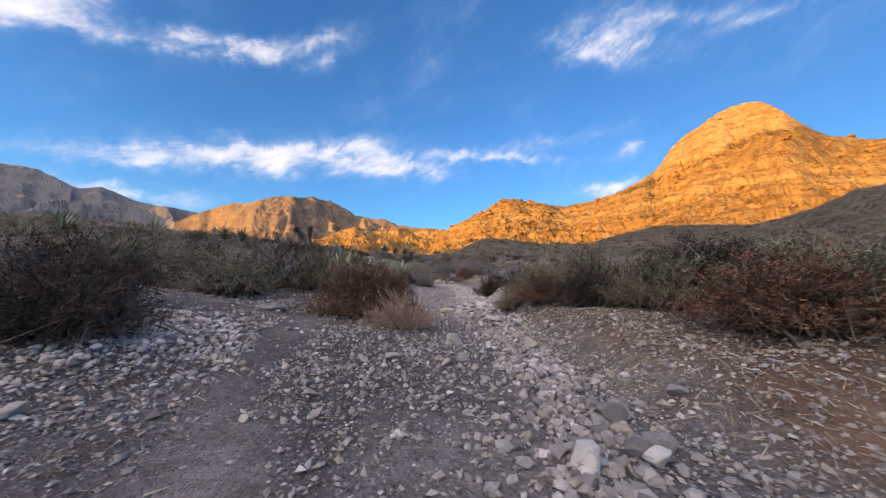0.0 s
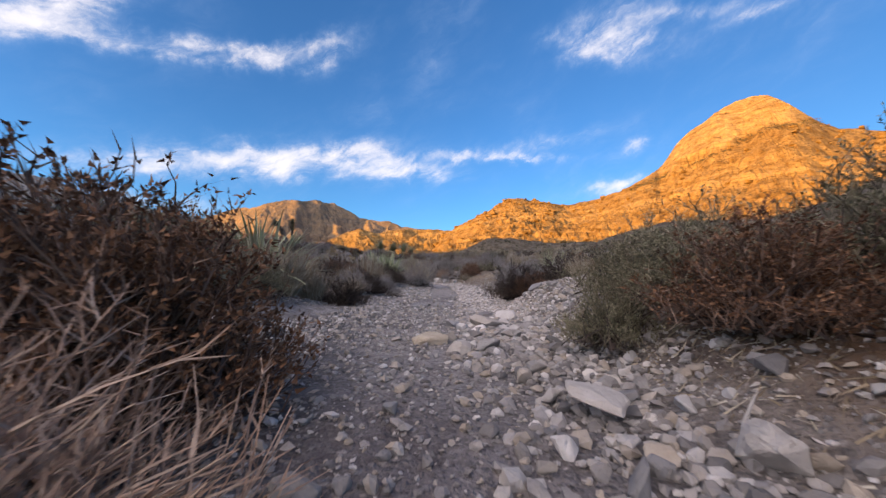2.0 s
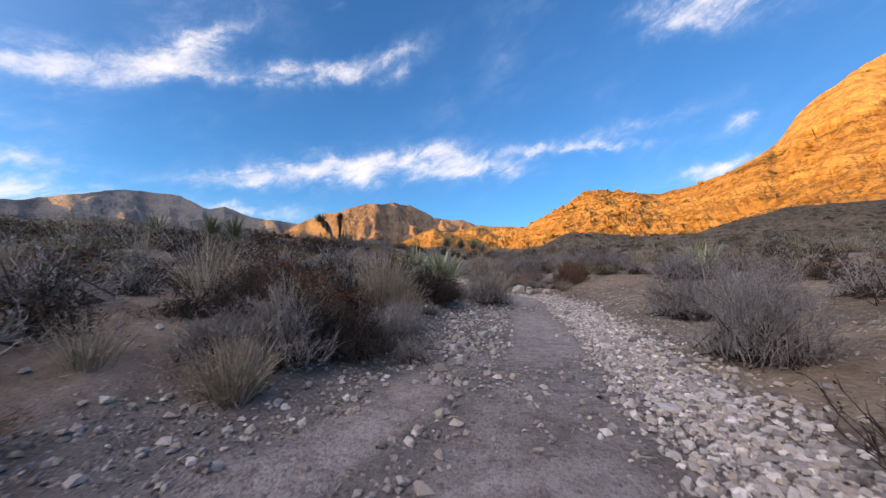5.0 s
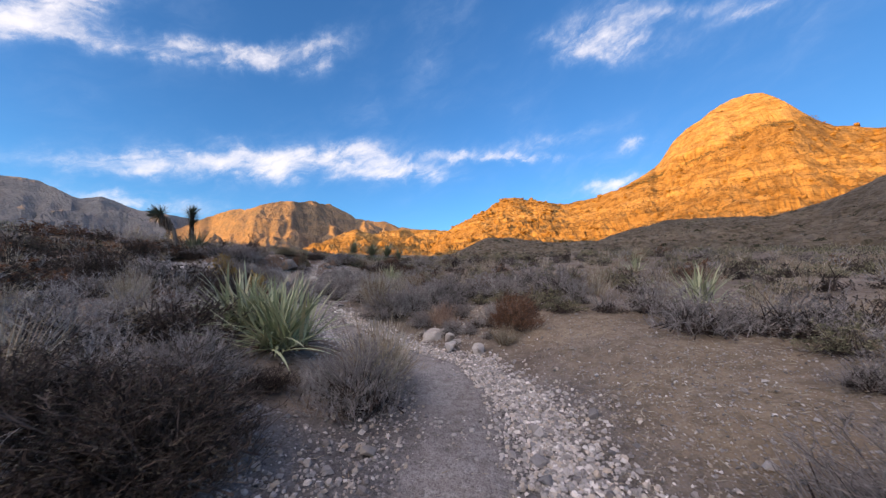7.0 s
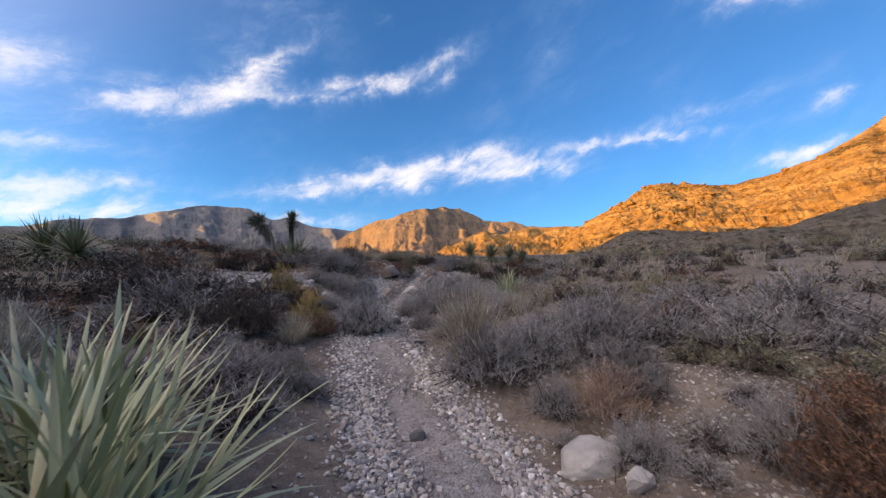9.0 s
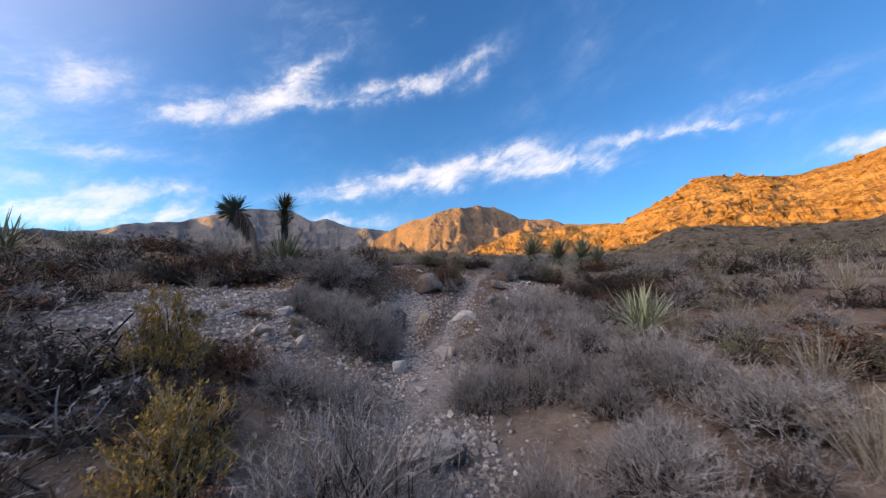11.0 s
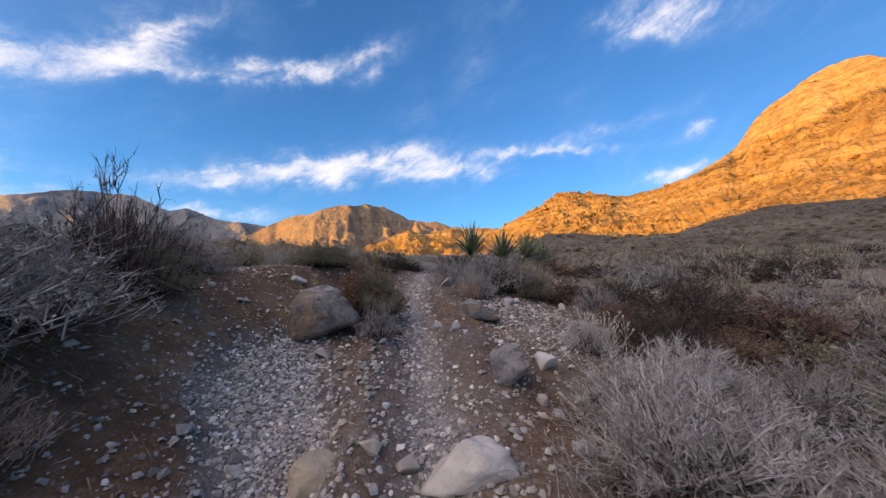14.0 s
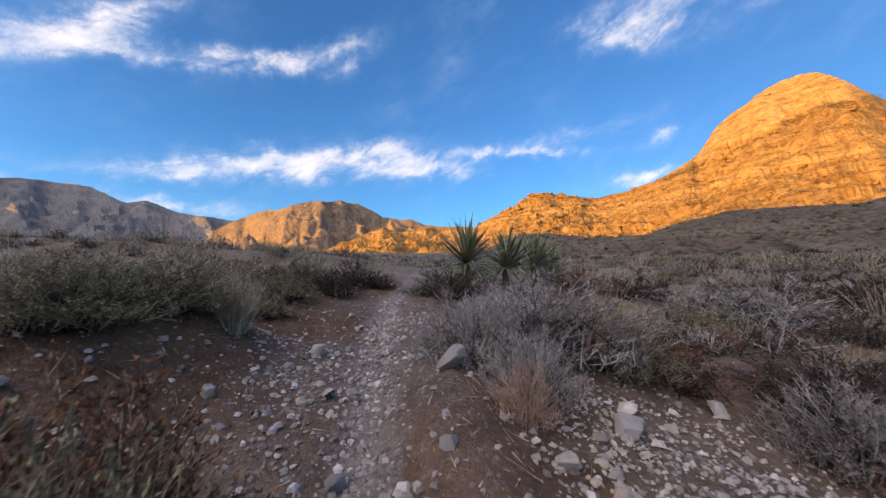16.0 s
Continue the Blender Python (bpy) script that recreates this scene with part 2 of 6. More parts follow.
def ground_material():
    m, n, s = material("gravel_and_dirt")
    at = n.add("ShaderNodeNewGeometry").outputs["Position"]
    wash = n.add("ShaderNodeAttribute")
    wash.attribute_name = "wash"
    dirt = n.add("ShaderNodeAttribute")
    dirt.attribute_name = "dirt"
    patch = n.noise(at, 1.1, 5.0, 0.6)
    grain = n.noise(at, 38.0, 4.0, 0.7)
    pebbles = n.add("ShaderNodeTexVoronoi", {"Vector": at, "Scale": 34.0, "Randomness": 1.0})
    cell = n.add("ShaderNodeSeparateColor", {0: pebbles.outputs["Color"]})
    small = n.add("ShaderNodeTexVoronoi", {"Vector": at, "Scale": 85.0})
    cell2 = n.add("ShaderNodeSeparateColor", {0: small.outputs["Color"]})
    clay = n.add("ShaderNodeAttribute")
    clay.attribute_name = "clay"
    soil = n.ramp(patch, (0.25, (0.150, 0.120, 0.094)), (0.5, (0.245, 0.202, 0.160)), (0.75, (0.38, 0.325, 0.262)))
    soil = n.mix(clay.outputs["Fac"], soil, n.ramp(patch, (0.25, (0.080, 0.045, 0.025)), (0.5, (0.142, 0.081, 0.041)), (0.75, (0.245, 0.155, 0.086))))
    tan = n.add("ShaderNodeAttribute")
    tan.attribute_name = "tan"
    soil = n.mix(tan.outputs["Fac"], soil, n.ramp(patch, (0.25, (0.20, 0.155, 0.105)), (0.5, (0.32, 0.255, 0.175)), (0.75, (0.44, 0.365, 0.265))))
    grit = n.ramp(patch, (0.25, (0.13, 0.124, 0.123)), (0.55, (0.208, 0.20, 0.198)), (0.8, (0.305, 0.295, 0.29)))
    base = n.mix(wash.outputs["Fac"], soil, grit)
    base = n.mix(dirt.outputs["Fac"], base, (0.50, 0.468, 0.44, 1))
    chip = n.ramp(cell.outputs[0], (0.0, (0.075, 0.072, 0.070)), (0.4, (0.20, 0.19, 0.185)), (0.75, (0.34, 0.325, 0.315)), (1.0, (0.52, 0.505, 0.49)))
    amount = n.math("MULTIPLY", n.smooth(cell.outputs[1], 0.35, 0.6), n.smooth(pebbles.outputs["Distance"], 0.55, 0.35))
    amount = n.math("MULTIPLY", amount, n.math("MULTIPLY", n.math("MULTIPLY_ADD", wash.outputs["Fac"], 0.6, 0.22), n.math("MULTIPLY_ADD", dirt.outputs["Fac"], -0.75, 1.0)))
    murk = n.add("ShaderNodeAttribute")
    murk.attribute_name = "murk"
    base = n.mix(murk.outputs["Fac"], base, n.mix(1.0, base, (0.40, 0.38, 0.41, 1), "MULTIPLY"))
    colour = n.mix(amount, base, chip)
    chip2 = n.ramp(cell2.outputs[0], (0.0, (0.06, 0.055, 0.05)), (0.6, (0.18, 0.16, 0.15)), (1.0, (0.36, 0.34, 0.32)))
    colour = n.mix(n.math("MULTIPLY", n.smooth(cell2.outputs[1], 0.4, 0.7), n.math("MULTIPLY_ADD", wash.outputs["Fac"], 0.40, 0.13)), colour, chip2)
    colour = n.mix(n.math("MULTIPLY", grain, 0.5), colour, n.mix(1.0, colour, (0.62, 0.60, 0.58, 1), "MULTIPLY"))
    brush = n.add("ShaderNodeAttribute")
    brush.attribute_name = "brush"
    tuft = n.add("ShaderNodeTexVoronoi", {"Vector": at, "Scale": 0.55})
    tuft_tone = n.add("ShaderNodeSeparateColor", {0: tuft.outputs["Color"]})
    cover = n.ramp(tuft_tone.outputs[0], (0.0, (0.050, 0.044, 0.030)), (0.5, (0.105, 0.092, 0.068)), (1.0, (0.17, 0.15, 0.11)))
    spread = n.math("MULTIPLY", brush.outputs["Fac"], n.smooth(n.math("ADD", tuft.outputs["Distance"], n.math("MULTIPLY", n.noise(at, 2.5, 4.0), 0.5)), 1.05, 0.55))
    colour = n.mix(spread, colour, cover)
    colour = n.mix(n.smooth(n.noise(at, 6.5, 6.0, 0.75), 0.56, 0.40, 0.0, 0.6), colour, n.mix(1.0, colour, (0.55, 0.52, 0.50, 1), "MULTIPLY"))
    n.put(s.inputs["Base Color"], colour)
    n.put(s.inputs["Roughness"], 0.93)
    s.inputs["Specular IOR Level"].default_value = 0.25
    lift = n.math("MULTIPLY_ADD", n.smooth(pebbles.outputs["Distance"], 0.6, 0.0), amount, n.math("MULTIPLY", n.smooth(small.outputs["Distance"], 0.6, 0.0), 0.3))
    clod = n.noise(at, 13.0, 6.0, 0.7)
    bump(n, s, n.math("MULTIPLY_ADD", clod, 1.6, n.math("MULTIPLY_ADD", grain, 0.35, lift)), 1.0, 0.016)
    return m


def stone_material(island=False, name="limestone", tone_scale=1.0, tint=(1.03, 1.0, 0.96)):
    m, n, s = material(name)
    at = n.add("ShaderNodeNewGeometry").outputs["Position"]
    if island:
        pick = n.add("ShaderNodeNewGeometry").outputs["Random Per Island"]
    else:
        pick = n.add("ShaderNodeObjectInfo").outputs["Random"]
    tone = n.ramp(pick, (0.0, (0.15, 0.147, 0.148)), (0.3, (0.26, 0.256, 0.258)), (0.52, (0.37, 0.365, 0.366)), (0.68, (0.36, 0.322, 0.272)), (0.8, (0.33, 0.318, 0.305)), (0.92, (0.48, 0.475, 0.472)), (1.0, (0.60, 0.594, 0.59)))
    if tone_scale == 1.5:
        tone = n.ramp(pick, (0.0, (0.25, 0.245, 0.24)), (1.0, (0.36, 0.35, 0.335)))
    if tone_scale != 1.0:
        tone = n.mix(1.0, tone, (tone_scale * tint[0], tone_scale * tint[1], tone_scale * tint[2], 1), "MULTIPLY")
    mottle = n.noise(at, 9.0, 8.0, 0.7)
    tone = n.mix(n.smooth(mottle, 0.35, 0.7, 0.0, 0.55), tone, n.mix(1.0, tone, (0.60, 0.56, 0.52, 1), "MULTIPLY"))
    dust = n.noise(at, 3.5, 3.0)
    tone = n.mix(n.smooth(dust, 0.5, 0.75, 0.0, 0.3), tone, (0.24, 0.215, 0.19, 1))
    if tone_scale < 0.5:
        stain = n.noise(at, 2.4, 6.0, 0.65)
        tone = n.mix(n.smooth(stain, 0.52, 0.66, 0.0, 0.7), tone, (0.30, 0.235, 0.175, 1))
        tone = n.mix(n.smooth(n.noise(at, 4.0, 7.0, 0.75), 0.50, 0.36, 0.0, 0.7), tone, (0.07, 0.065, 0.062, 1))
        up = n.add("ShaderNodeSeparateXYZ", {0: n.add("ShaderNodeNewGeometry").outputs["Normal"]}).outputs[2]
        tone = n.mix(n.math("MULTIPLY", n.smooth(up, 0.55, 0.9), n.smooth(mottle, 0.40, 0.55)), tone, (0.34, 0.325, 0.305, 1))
    n.put(s.inputs["Base Color"], tone)
    s.inputs["Roughness"].default_value = 0.88
    s.inputs["Specular IOR Level"].default_value = 0.3
    bump(n, s, n.math("MULTIPLY_ADD", n.noise(at, 11.0, 6.0, 0.7), 2.0, n.noise(at, 55.0, 5.0, 0.7)), 0.7, 0.014)
    return m


def slab_material():
    """Grey limestone block: broken paler tone on faces that point up, brown patches, dark stains and fine cracks."""
    m, n, s = material("weathered_slab")
    at = n.add("ShaderNodeNewGeometry").outputs["Position"]
    broad, fine = n.noise(at, 5.0, 7.0, 0.7), n.noise(at, 26.0, 6.0, 0.75)
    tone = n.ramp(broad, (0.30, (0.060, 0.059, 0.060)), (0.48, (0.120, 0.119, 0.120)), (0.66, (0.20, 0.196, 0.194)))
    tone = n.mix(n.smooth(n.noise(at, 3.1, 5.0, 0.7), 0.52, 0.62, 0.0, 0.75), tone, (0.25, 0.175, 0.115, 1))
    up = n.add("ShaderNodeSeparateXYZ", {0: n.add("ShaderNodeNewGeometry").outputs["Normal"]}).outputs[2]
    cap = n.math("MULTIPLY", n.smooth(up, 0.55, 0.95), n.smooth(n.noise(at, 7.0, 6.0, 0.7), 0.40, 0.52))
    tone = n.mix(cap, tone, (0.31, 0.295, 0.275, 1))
    tone = n.mix(n.smooth(fine, 0.50, 0.34, 0.0, 0.75), tone, n.mix(1.0, tone, (0.45, 0.42, 0.40, 1), "MULTIPLY"))
    crack = n.add("ShaderNodeTexVoronoi", {"Vector": at, "Scale": 7.0})
    crack.feature = "DISTANCE_TO_EDGE"
    line = n.smooth(n.math("ADD", crack.outputs["Distance"], n.math("MULTIPLY", fine, 0.05)), 0.045, 0.03)
    tone = n.mix(n.math("MULTIPLY", line, 0.22), tone, (0.05, 0.045, 0.04, 1))
    n.put(s.inputs["Base Color"], tone)
    s.inputs["Roughness"].default_value = 0.9
    s.inputs["Specular IOR Level"].default_value = 0.25
    bump(n, s, n.math("MULTIPLY_ADD", broad, 3.0, n.math("MULTIPLY_ADD", line, -0.25, fine)), 1.0, 0.02)
    return m


def plant_material(name, dark, mid, light, rough=0.85, through=0.0):
    """Dry stems and leaves: the colour drifts from plant to plant and from strand to strand."""
    m, n, s = material(name)
    one = n.add("ShaderNodeObjectInfo").outputs["Random"]
    strand = n.add("ShaderNodeNewGeometry").outputs["Random Per Island"]
    at = n.add("ShaderNodeNewGeometry").outputs["Position"]
    pick = n.math("ADD", n.math("MULTIPLY", strand, 0.6), n.math("MULTIPLY", n.noise(at, 5.0, 3.0), 0.4))
    tone = n.ramp(pick, (0.1, dark), (0.5, mid), (0.95, light))
    tone = n.mix(n.math("MULTIPLY", one, 0.35), tone, n.mix(1.0, tone, (0.72, 0.70, 0.69, 1), "MULTIPLY"))
    drift = n.noise(at, 0.75, 2.0)
    tone = n.mix(n.smooth(drift, 0.42, 0.62, 0.0, 0.6), tone, n.mix(1.0, tone, (0.60, 0.575, 0.57, 1), "MULTIPLY"))
    n.put(s.inputs["Base Color"], tone)
    s.inputs["Roughness"].default_value = rough
    s.inputs["Specular IOR Level"].default_value = 0.2
    return m


def yucca_material(name="yucca_leaf", deep=1.0):
    m, n, s = material(name)
    one = n.add("ShaderNodeObjectInfo").outputs["Random"]
    uv = n.add("ShaderNodeTexCoord").outputs["Object"]
    along = n.add("ShaderNodeSeparateXYZ", {0: uv}).outputs[2]
    streak = n.noise(n.add("ShaderNodeMapping", {"Vector": uv, "Scale": (160.0, 160.0, 3.0)}).outputs[0], 1.0, 3.0)
    tone = n.ramp(one, (0.0, (0.20, 0.24, 0.165)), (0.5, (0.28, 0.325, 0.225)), (0.85, (0.37, 0.405, 0.30)), (1.0, (0.44, 0.415, 0.31)))
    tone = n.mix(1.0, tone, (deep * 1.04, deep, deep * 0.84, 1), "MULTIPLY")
    tone = n.mix(n.smooth(streak, 0.4, 0.7, 0.0, 0.4), tone, n.mix(1.0, tone, (1.3, 1.28, 1.22, 1), "MULTIPLY"))
    tone = n.mix(n.smooth(along, 0.86, 1.0), tone, (0.16, 0.10, 0.06, 1))
    n.put(s.inputs["Base Color"], tone)
    s.inputs["Roughness"].default_value = 0.55
    return m


def rock_face_material(name, pale, mid, dark, scrub, green, layer, size=1.0):
    """Mountain rock in warped layers, with scree, cracks and a speckle of scrub on the gentler parts."""
    m, n, s = material(name)
    geo = n.add("ShaderNodeNewGeometry")
    at = geo.outputs["Position"]
    warp = n.noise(at, 0.012 / size, 5.0, 0.6)
    z = n.add("ShaderNodeSeparateXYZ", {0: at}).outputs[2]
    level = n.math("MULTIPLY_ADD", warp, 60.0 * size, z)
    strata = n.noise(n.add("ShaderNodeCombineXYZ", {0: n.math("MULTIPLY", warp, 3.0), 1: 0.0, 2: n.math("DIVIDE", level, layer)}).outputs[0], 1.0, 6.0, 0.65)
    cracks = n.noise(n.add("ShaderNodeMapping", {"Vector": at, "Scale": (0.045 / size, 0.045 / size, 0.018 / size)}).outputs[0], 1.0, 7.0, 0.7)
    tone = n.ramp(strata, (0.26, tuple(0.5 * a + 0.5 * b for a, b in zip(dark, mid))), (0.46, mid), (0.66, pale))
    tone = n.mix(n.smooth(cracks, 0.42, 0.68, 0.0, 0.75), tone, (*pale, 1))
    tone = n.mix(n.smooth(cracks, 0.48, 0.30, 0.0, 0.6), tone, (*dark, 1))
    slope = n.add("ShaderNodeSeparateXYZ", {0: geo.outputs["True Normal"]}).outputs[2]
    speck = n.add("ShaderNodeTexVoronoi", {"Vector": at, "Scale": 0.13 / size**0.5})
    spots = n.math("MULTIPLY", n.smooth(speck.outputs["Distance"], 0.42, 0.25), n.smooth(n.noise(at, 0.012 / size, 4.0), 0.40, 0.58))
    spots = n.math("MULTIPLY", spots, n.smooth(slope, 0.35, 0.75))
    mottle = n.noise(n.add("ShaderNodeMapping", {"Vector": at, "Scale": (0.05 / size, 0.05 / size, 0.20 / size)}).outputs[0], 1.0, 5.0, 0.75)
    tone = n.mix(n.smooth(mottle, 0.52, 0.36, 0.0, 0.75), tone, n.mix(1.0, tone, (0.42, 0.36, 0.30, 1), "MULTIPLY"))
    cliff = n.add("ShaderNodeAttribute")
    cliff.attribute_name = "cliff"
    face = n.ramp(cracks, (0.28, mid), (0.46, pale), (0.66, tuple(1.4 * c for c in pale)))
    face = n.mix(n.smooth(strata, 0.50, 0.36, 0.0, 0.75), face, n.mix(0.3, (*mid, 1), (*dark, 1)))
    face = n.mix(n.smooth(mottle, 0.47, 0.34, 0.0, 0.6), face, (*dark, 1))
    tone = n.mix(n.math("MULTIPLY", cliff.outputs["Fac"], 0.8), tone, face)
    spots = n.math("MULTIPLY", spots, n.math("SUBTRACT", 1.0, n.math("MULTIPLY", cliff.outputs["Fac"], 0.9)))
    tone = n.mix(n.math("MULTIPLY", spots, scrub), tone, (*green, 1))
    n.put(s.inputs["Base Color"], tone)
    s.inputs["Roughness"].default_value = 0.95
    s.inputs["Specular IOR Level"].default_value = 0.1
    bump(n, s, n.math("ADD", n.math("MULTIPLY", cracks, 1.0), n.math("MULTIPLY", n.noise(at, 0.16 / size, 5.0, 0.7), 0.5)), 0.65, 9.0 * size)
    return m


MAT = {
    "ground": ground_material(),
    "stone": stone_material(),
    "pale_gravel": stone_material(True, "pale_limestone", 1.56),
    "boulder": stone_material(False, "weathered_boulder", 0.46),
    "gravel": stone_material(True, "loose_limestone", 1.18),
    "slab_stone": slab_material(),
    "tan_slab": stone_material(False, "tan_slab", 1.5, (1.12, 1.0, 0.80)),
    "bar_stone": stone_material(False, "pale_bar_stone", 1.35),
    "white_stone": stone_material(False, "pale_boulder", 1.5),
    "gray_twig": plant_material("gray_twig", (0.115, 0.108, 0.102), (0.315, 0.298, 0.284), (0.54, 0.52, 0.50)),
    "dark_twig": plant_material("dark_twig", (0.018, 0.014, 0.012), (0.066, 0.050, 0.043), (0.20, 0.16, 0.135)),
    "pale_twig": plant_material("pale_twig", (0.14, 0.129, 0.119), (0.36, 0.338, 0.316), (0.61, 0.58, 0.545)),
    "olive_twig": plant_material("olive_twig", (0.085, 0.076, 0.052), (0.235, 0.212, 0.145), (0.43, 0.395, 0.28)),
    "rust_twig": plant_material("rust_twig", (0.049, 0.030, 0.022), (0.165, 0.108, 0.080), (0.42, 0.31, 0.235)),
    "dry_twig": plant_material("dry_twig", (0.20, 0.135, 0.10), (0.42, 0.30, 0.225), (0.60, 0.49, 0.39)),
    "straw": plant_material("straw", (0.130, 0.101, 0.065), (0.392, 0.324, 0.223), (0.650, 0.650, 0.567)),
    "sage_leaf": plant_material("sage_leaf", (0.075, 0.074, 0.044), (0.22, 0.215, 0.132), (0.43, 0.42, 0.28)),
    "gray_leaf": plant_material("gray_leaf", (0.09, 0.089, 0.085), (0.25, 0.247, 0.24), (0.47, 0.466, 0.45)),
    "dark_leaf": plant_material("dark_leaf", (0.017, 0.015, 0.012), (0.058, 0.051, 0.039), (0.165, 0.147, 0.11)),
    "rust_leaf": plant_material("rust_leaf", (0.050, 0.025, 0.013), (0.175, 0.088, 0.046), (0.38, 0.22, 0.125)),
    "yellow_leaf": plant_material("yellow_leaf", (0.22, 0.145, 0.035), (0.44, 0.30, 0.075), (0.62, 0.46, 0.15)),
    "yucca": yucca_material(deep=1.1),
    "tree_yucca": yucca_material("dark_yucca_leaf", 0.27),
    "green_yucca": yucca_material("green_yucca_leaf", 0.62),
    "seed_stalk": plant_material("seed_stalk", (0.22, 0.19, 0.16), (0.40, 0.35, 0.30), (0.62, 0.57, 0.50)),
    "skirt_leaf": plant_material("dead_skirt_leaf", (0.06, 0.05, 0.042), (0.16, 0.138, 0.115), (0.33, 0.29, 0.245)),
    "juniper": plant_material("juniper", (0.010, 0.013, 0.006), (0.028, 0.034, 0.015), (0.075, 0.085, 0.04)),
    "dead_leaf": plant_material("dead_yucca_leaf", (0.149, 0.115, 0.084), (0.270, 0.223, 0.169), (0.432, 0.371, 0.297)),
    "near_rock": rock_face_material("tan_rock", (0.37, 0.245, 0.097), (0.22, 0.130, 0.040), (0.076, 0.042, 0.014), 0.9, (0.070, 0.050, 0.020), 22.0),
    # cool, low-contrast grey: distance haze is put into this rock colour
    "far_rock": rock_face_material("hazed_gray_rock", (0.235, 0.23, 0.228), (0.185, 0.184, 0.188), (0.135, 0.137, 0.142), 0.5, (0.12, 0.115, 0.095), 60.0),
    "mesa_rock": rock_face_material("mesa_rock", (0.29, 0.205, 0.125), (0.185, 0.148, 0.112), (0.108, 0.104, 0.102), 0.5, (0.12, 0.105, 0.075), 60.0),
    "knoll_rock": rock_face_material("knoll_rock", (0.20, 0.168, 0.128), (0.125, 0.105, 0.076), (0.070, 0.060, 0.043), 0.9, (0.045, 0.043, 0.026), 6.0, 0.22),
    "hill_scrub": plant_material("hill_scrub", (0.061, 0.054, 0.032), (0.115, 0.100, 0.061), (0.203, 0.176, 0.115)),
}


# ---- mesh helpers ----
def mesh_from(name, verts, faces, mat, smooth=False):
    """A mesh from arrays: verts n x 3, faces m x 3 or m x 4."""
    verts, faces = np.asarray(verts, np.float32), np.asarray(faces, np.int32)
    me = bpy.data.meshes.new(name)
    me.vertices.add(len(verts))
    me.vertices.foreach_set("co", verts.ravel())
    k = faces.shape[1]
    me.loops.add(faces.size)
    me.loops.foreach_set("vertex_index", faces.ravel())
    me.polygons.add(len(faces))
    me.polygons.foreach_set("loop_start", np.arange(0, faces.size, k, dtype=np.int32))
    me.polygons.foreach_set("use_smooth", np.full(len(faces), smooth, dtype=bool))
    me.materials.append(MAT[mat] if isinstance(mat, str) else mat)
    me.update(calc_edges=True)
    return me


def part(name, mesh, parent, label=""):
    ob = new(name, mesh)
    ob.parent = parent
    return tagged(ob, label)


def grid_faces(rows, cols):
    i = (np.arange(rows - 1)[:, None] * cols + np.arange(cols - 1)[None, :]).ravel()
    return np.stack([i, i + 1, i + cols + 1, i + cols], 1)


# ---- the ground, one sheet from the trail to the mountains ----
def stretched(lo, hi, step, reach, growth):
    """Even steps from lo to hi, then growing steps out to reach on both sides."""
    mid = list(np.arange(lo, hi + step / 2, step))
    d, x = step, hi
    while x < reach:
        d *= growth
        x += d
        mid.append(x)
    d, x = step, lo
    while x > -reach:
        d *= growth
        x -= d
        mid.insert(0, x)
    return np.array(mid)


def wash_amount(x, y):
    """Where flood gravel lies instead of brown soil."""
    mid, base, rise_l, rise_r, half = trail_at(y)
    off = np.abs(x - mid)
    strip = 1 - smooth01((off - half * 0.9 - 0.9 * ((x < mid) & (y < 16.3))) / 0.6)
    basin = smooth01((x + 5.5) / 1.5) * (1 - smooth01((x - 0.6) / 0.9)) * (1 - smooth01((y - 7) / 2.5))
    flat = (1 - smooth01((np.hypot((x - 2.4) / 1.6, (y - 16.5) / 4.0) - 0.7) / 0.5)) * 0.2
    bank = (1 - smooth01((np.hypot((x + 8) / 2.2, (y - 23.9) / 2.2) - 0.7) / 0.5)) * 0.5
    raw = np.maximum(np.maximum(strip, basin), np.maximum(flat, bank))
    upper = smooth01((y - 24) / 1.5)
    gully = gully_amount(x, y)
    rut = 1 - smooth01((off - 0.07) / 0.14)
    raw = np.maximum(raw * (1 - 0.8 * upper), np.maximum(gully, rut * upper * 0.9))
    return np.clip(raw + 0.35 * fractal(x, y, 1.2, 3, 77) * (raw > 0.02), 0, 1)


def tread_amount(x, y):
    """The pale line worn by feet."""
    mid, base, rise_l, rise_r, half = trail_at(y)
    line = mid + 0.07 * fractal(y * 1.0, y * 0.3, 3.0, 2, 3)
    # the second dusty line, left of the bushes in the wash
    other = np.interp(y, (0, 1.15, 1.63, 2.48, 3.92, 6.2, 7.7, 11.6, 13), (-0.5, -0.73, -0.92, -1.2, -1.51, -1.45, -1.35, -0.7, 0.0))
    second = (1 - smooth01((np.abs(x - other) - 0.10) / 0.22)) * (1 - smooth01((y - 11) / 2)) * (0.65 + 0.5 * fractal(x, y, 0.6, 3, 23))
    return np.clip(np.maximum(second, (1 - smooth01((np.abs(x - line) - 0.10 - 0.18 * half + 0.10 * smooth01((y - 25) / 2)) / (0.25 - 0.14 * smooth01((y - 25) / 2)))) * (0.7 + 0.4 * fractal(x, y, 0.9, 3, 21)) * (1 - 0.5 * smooth01((y - 26) / 1.5))), 0, 1)


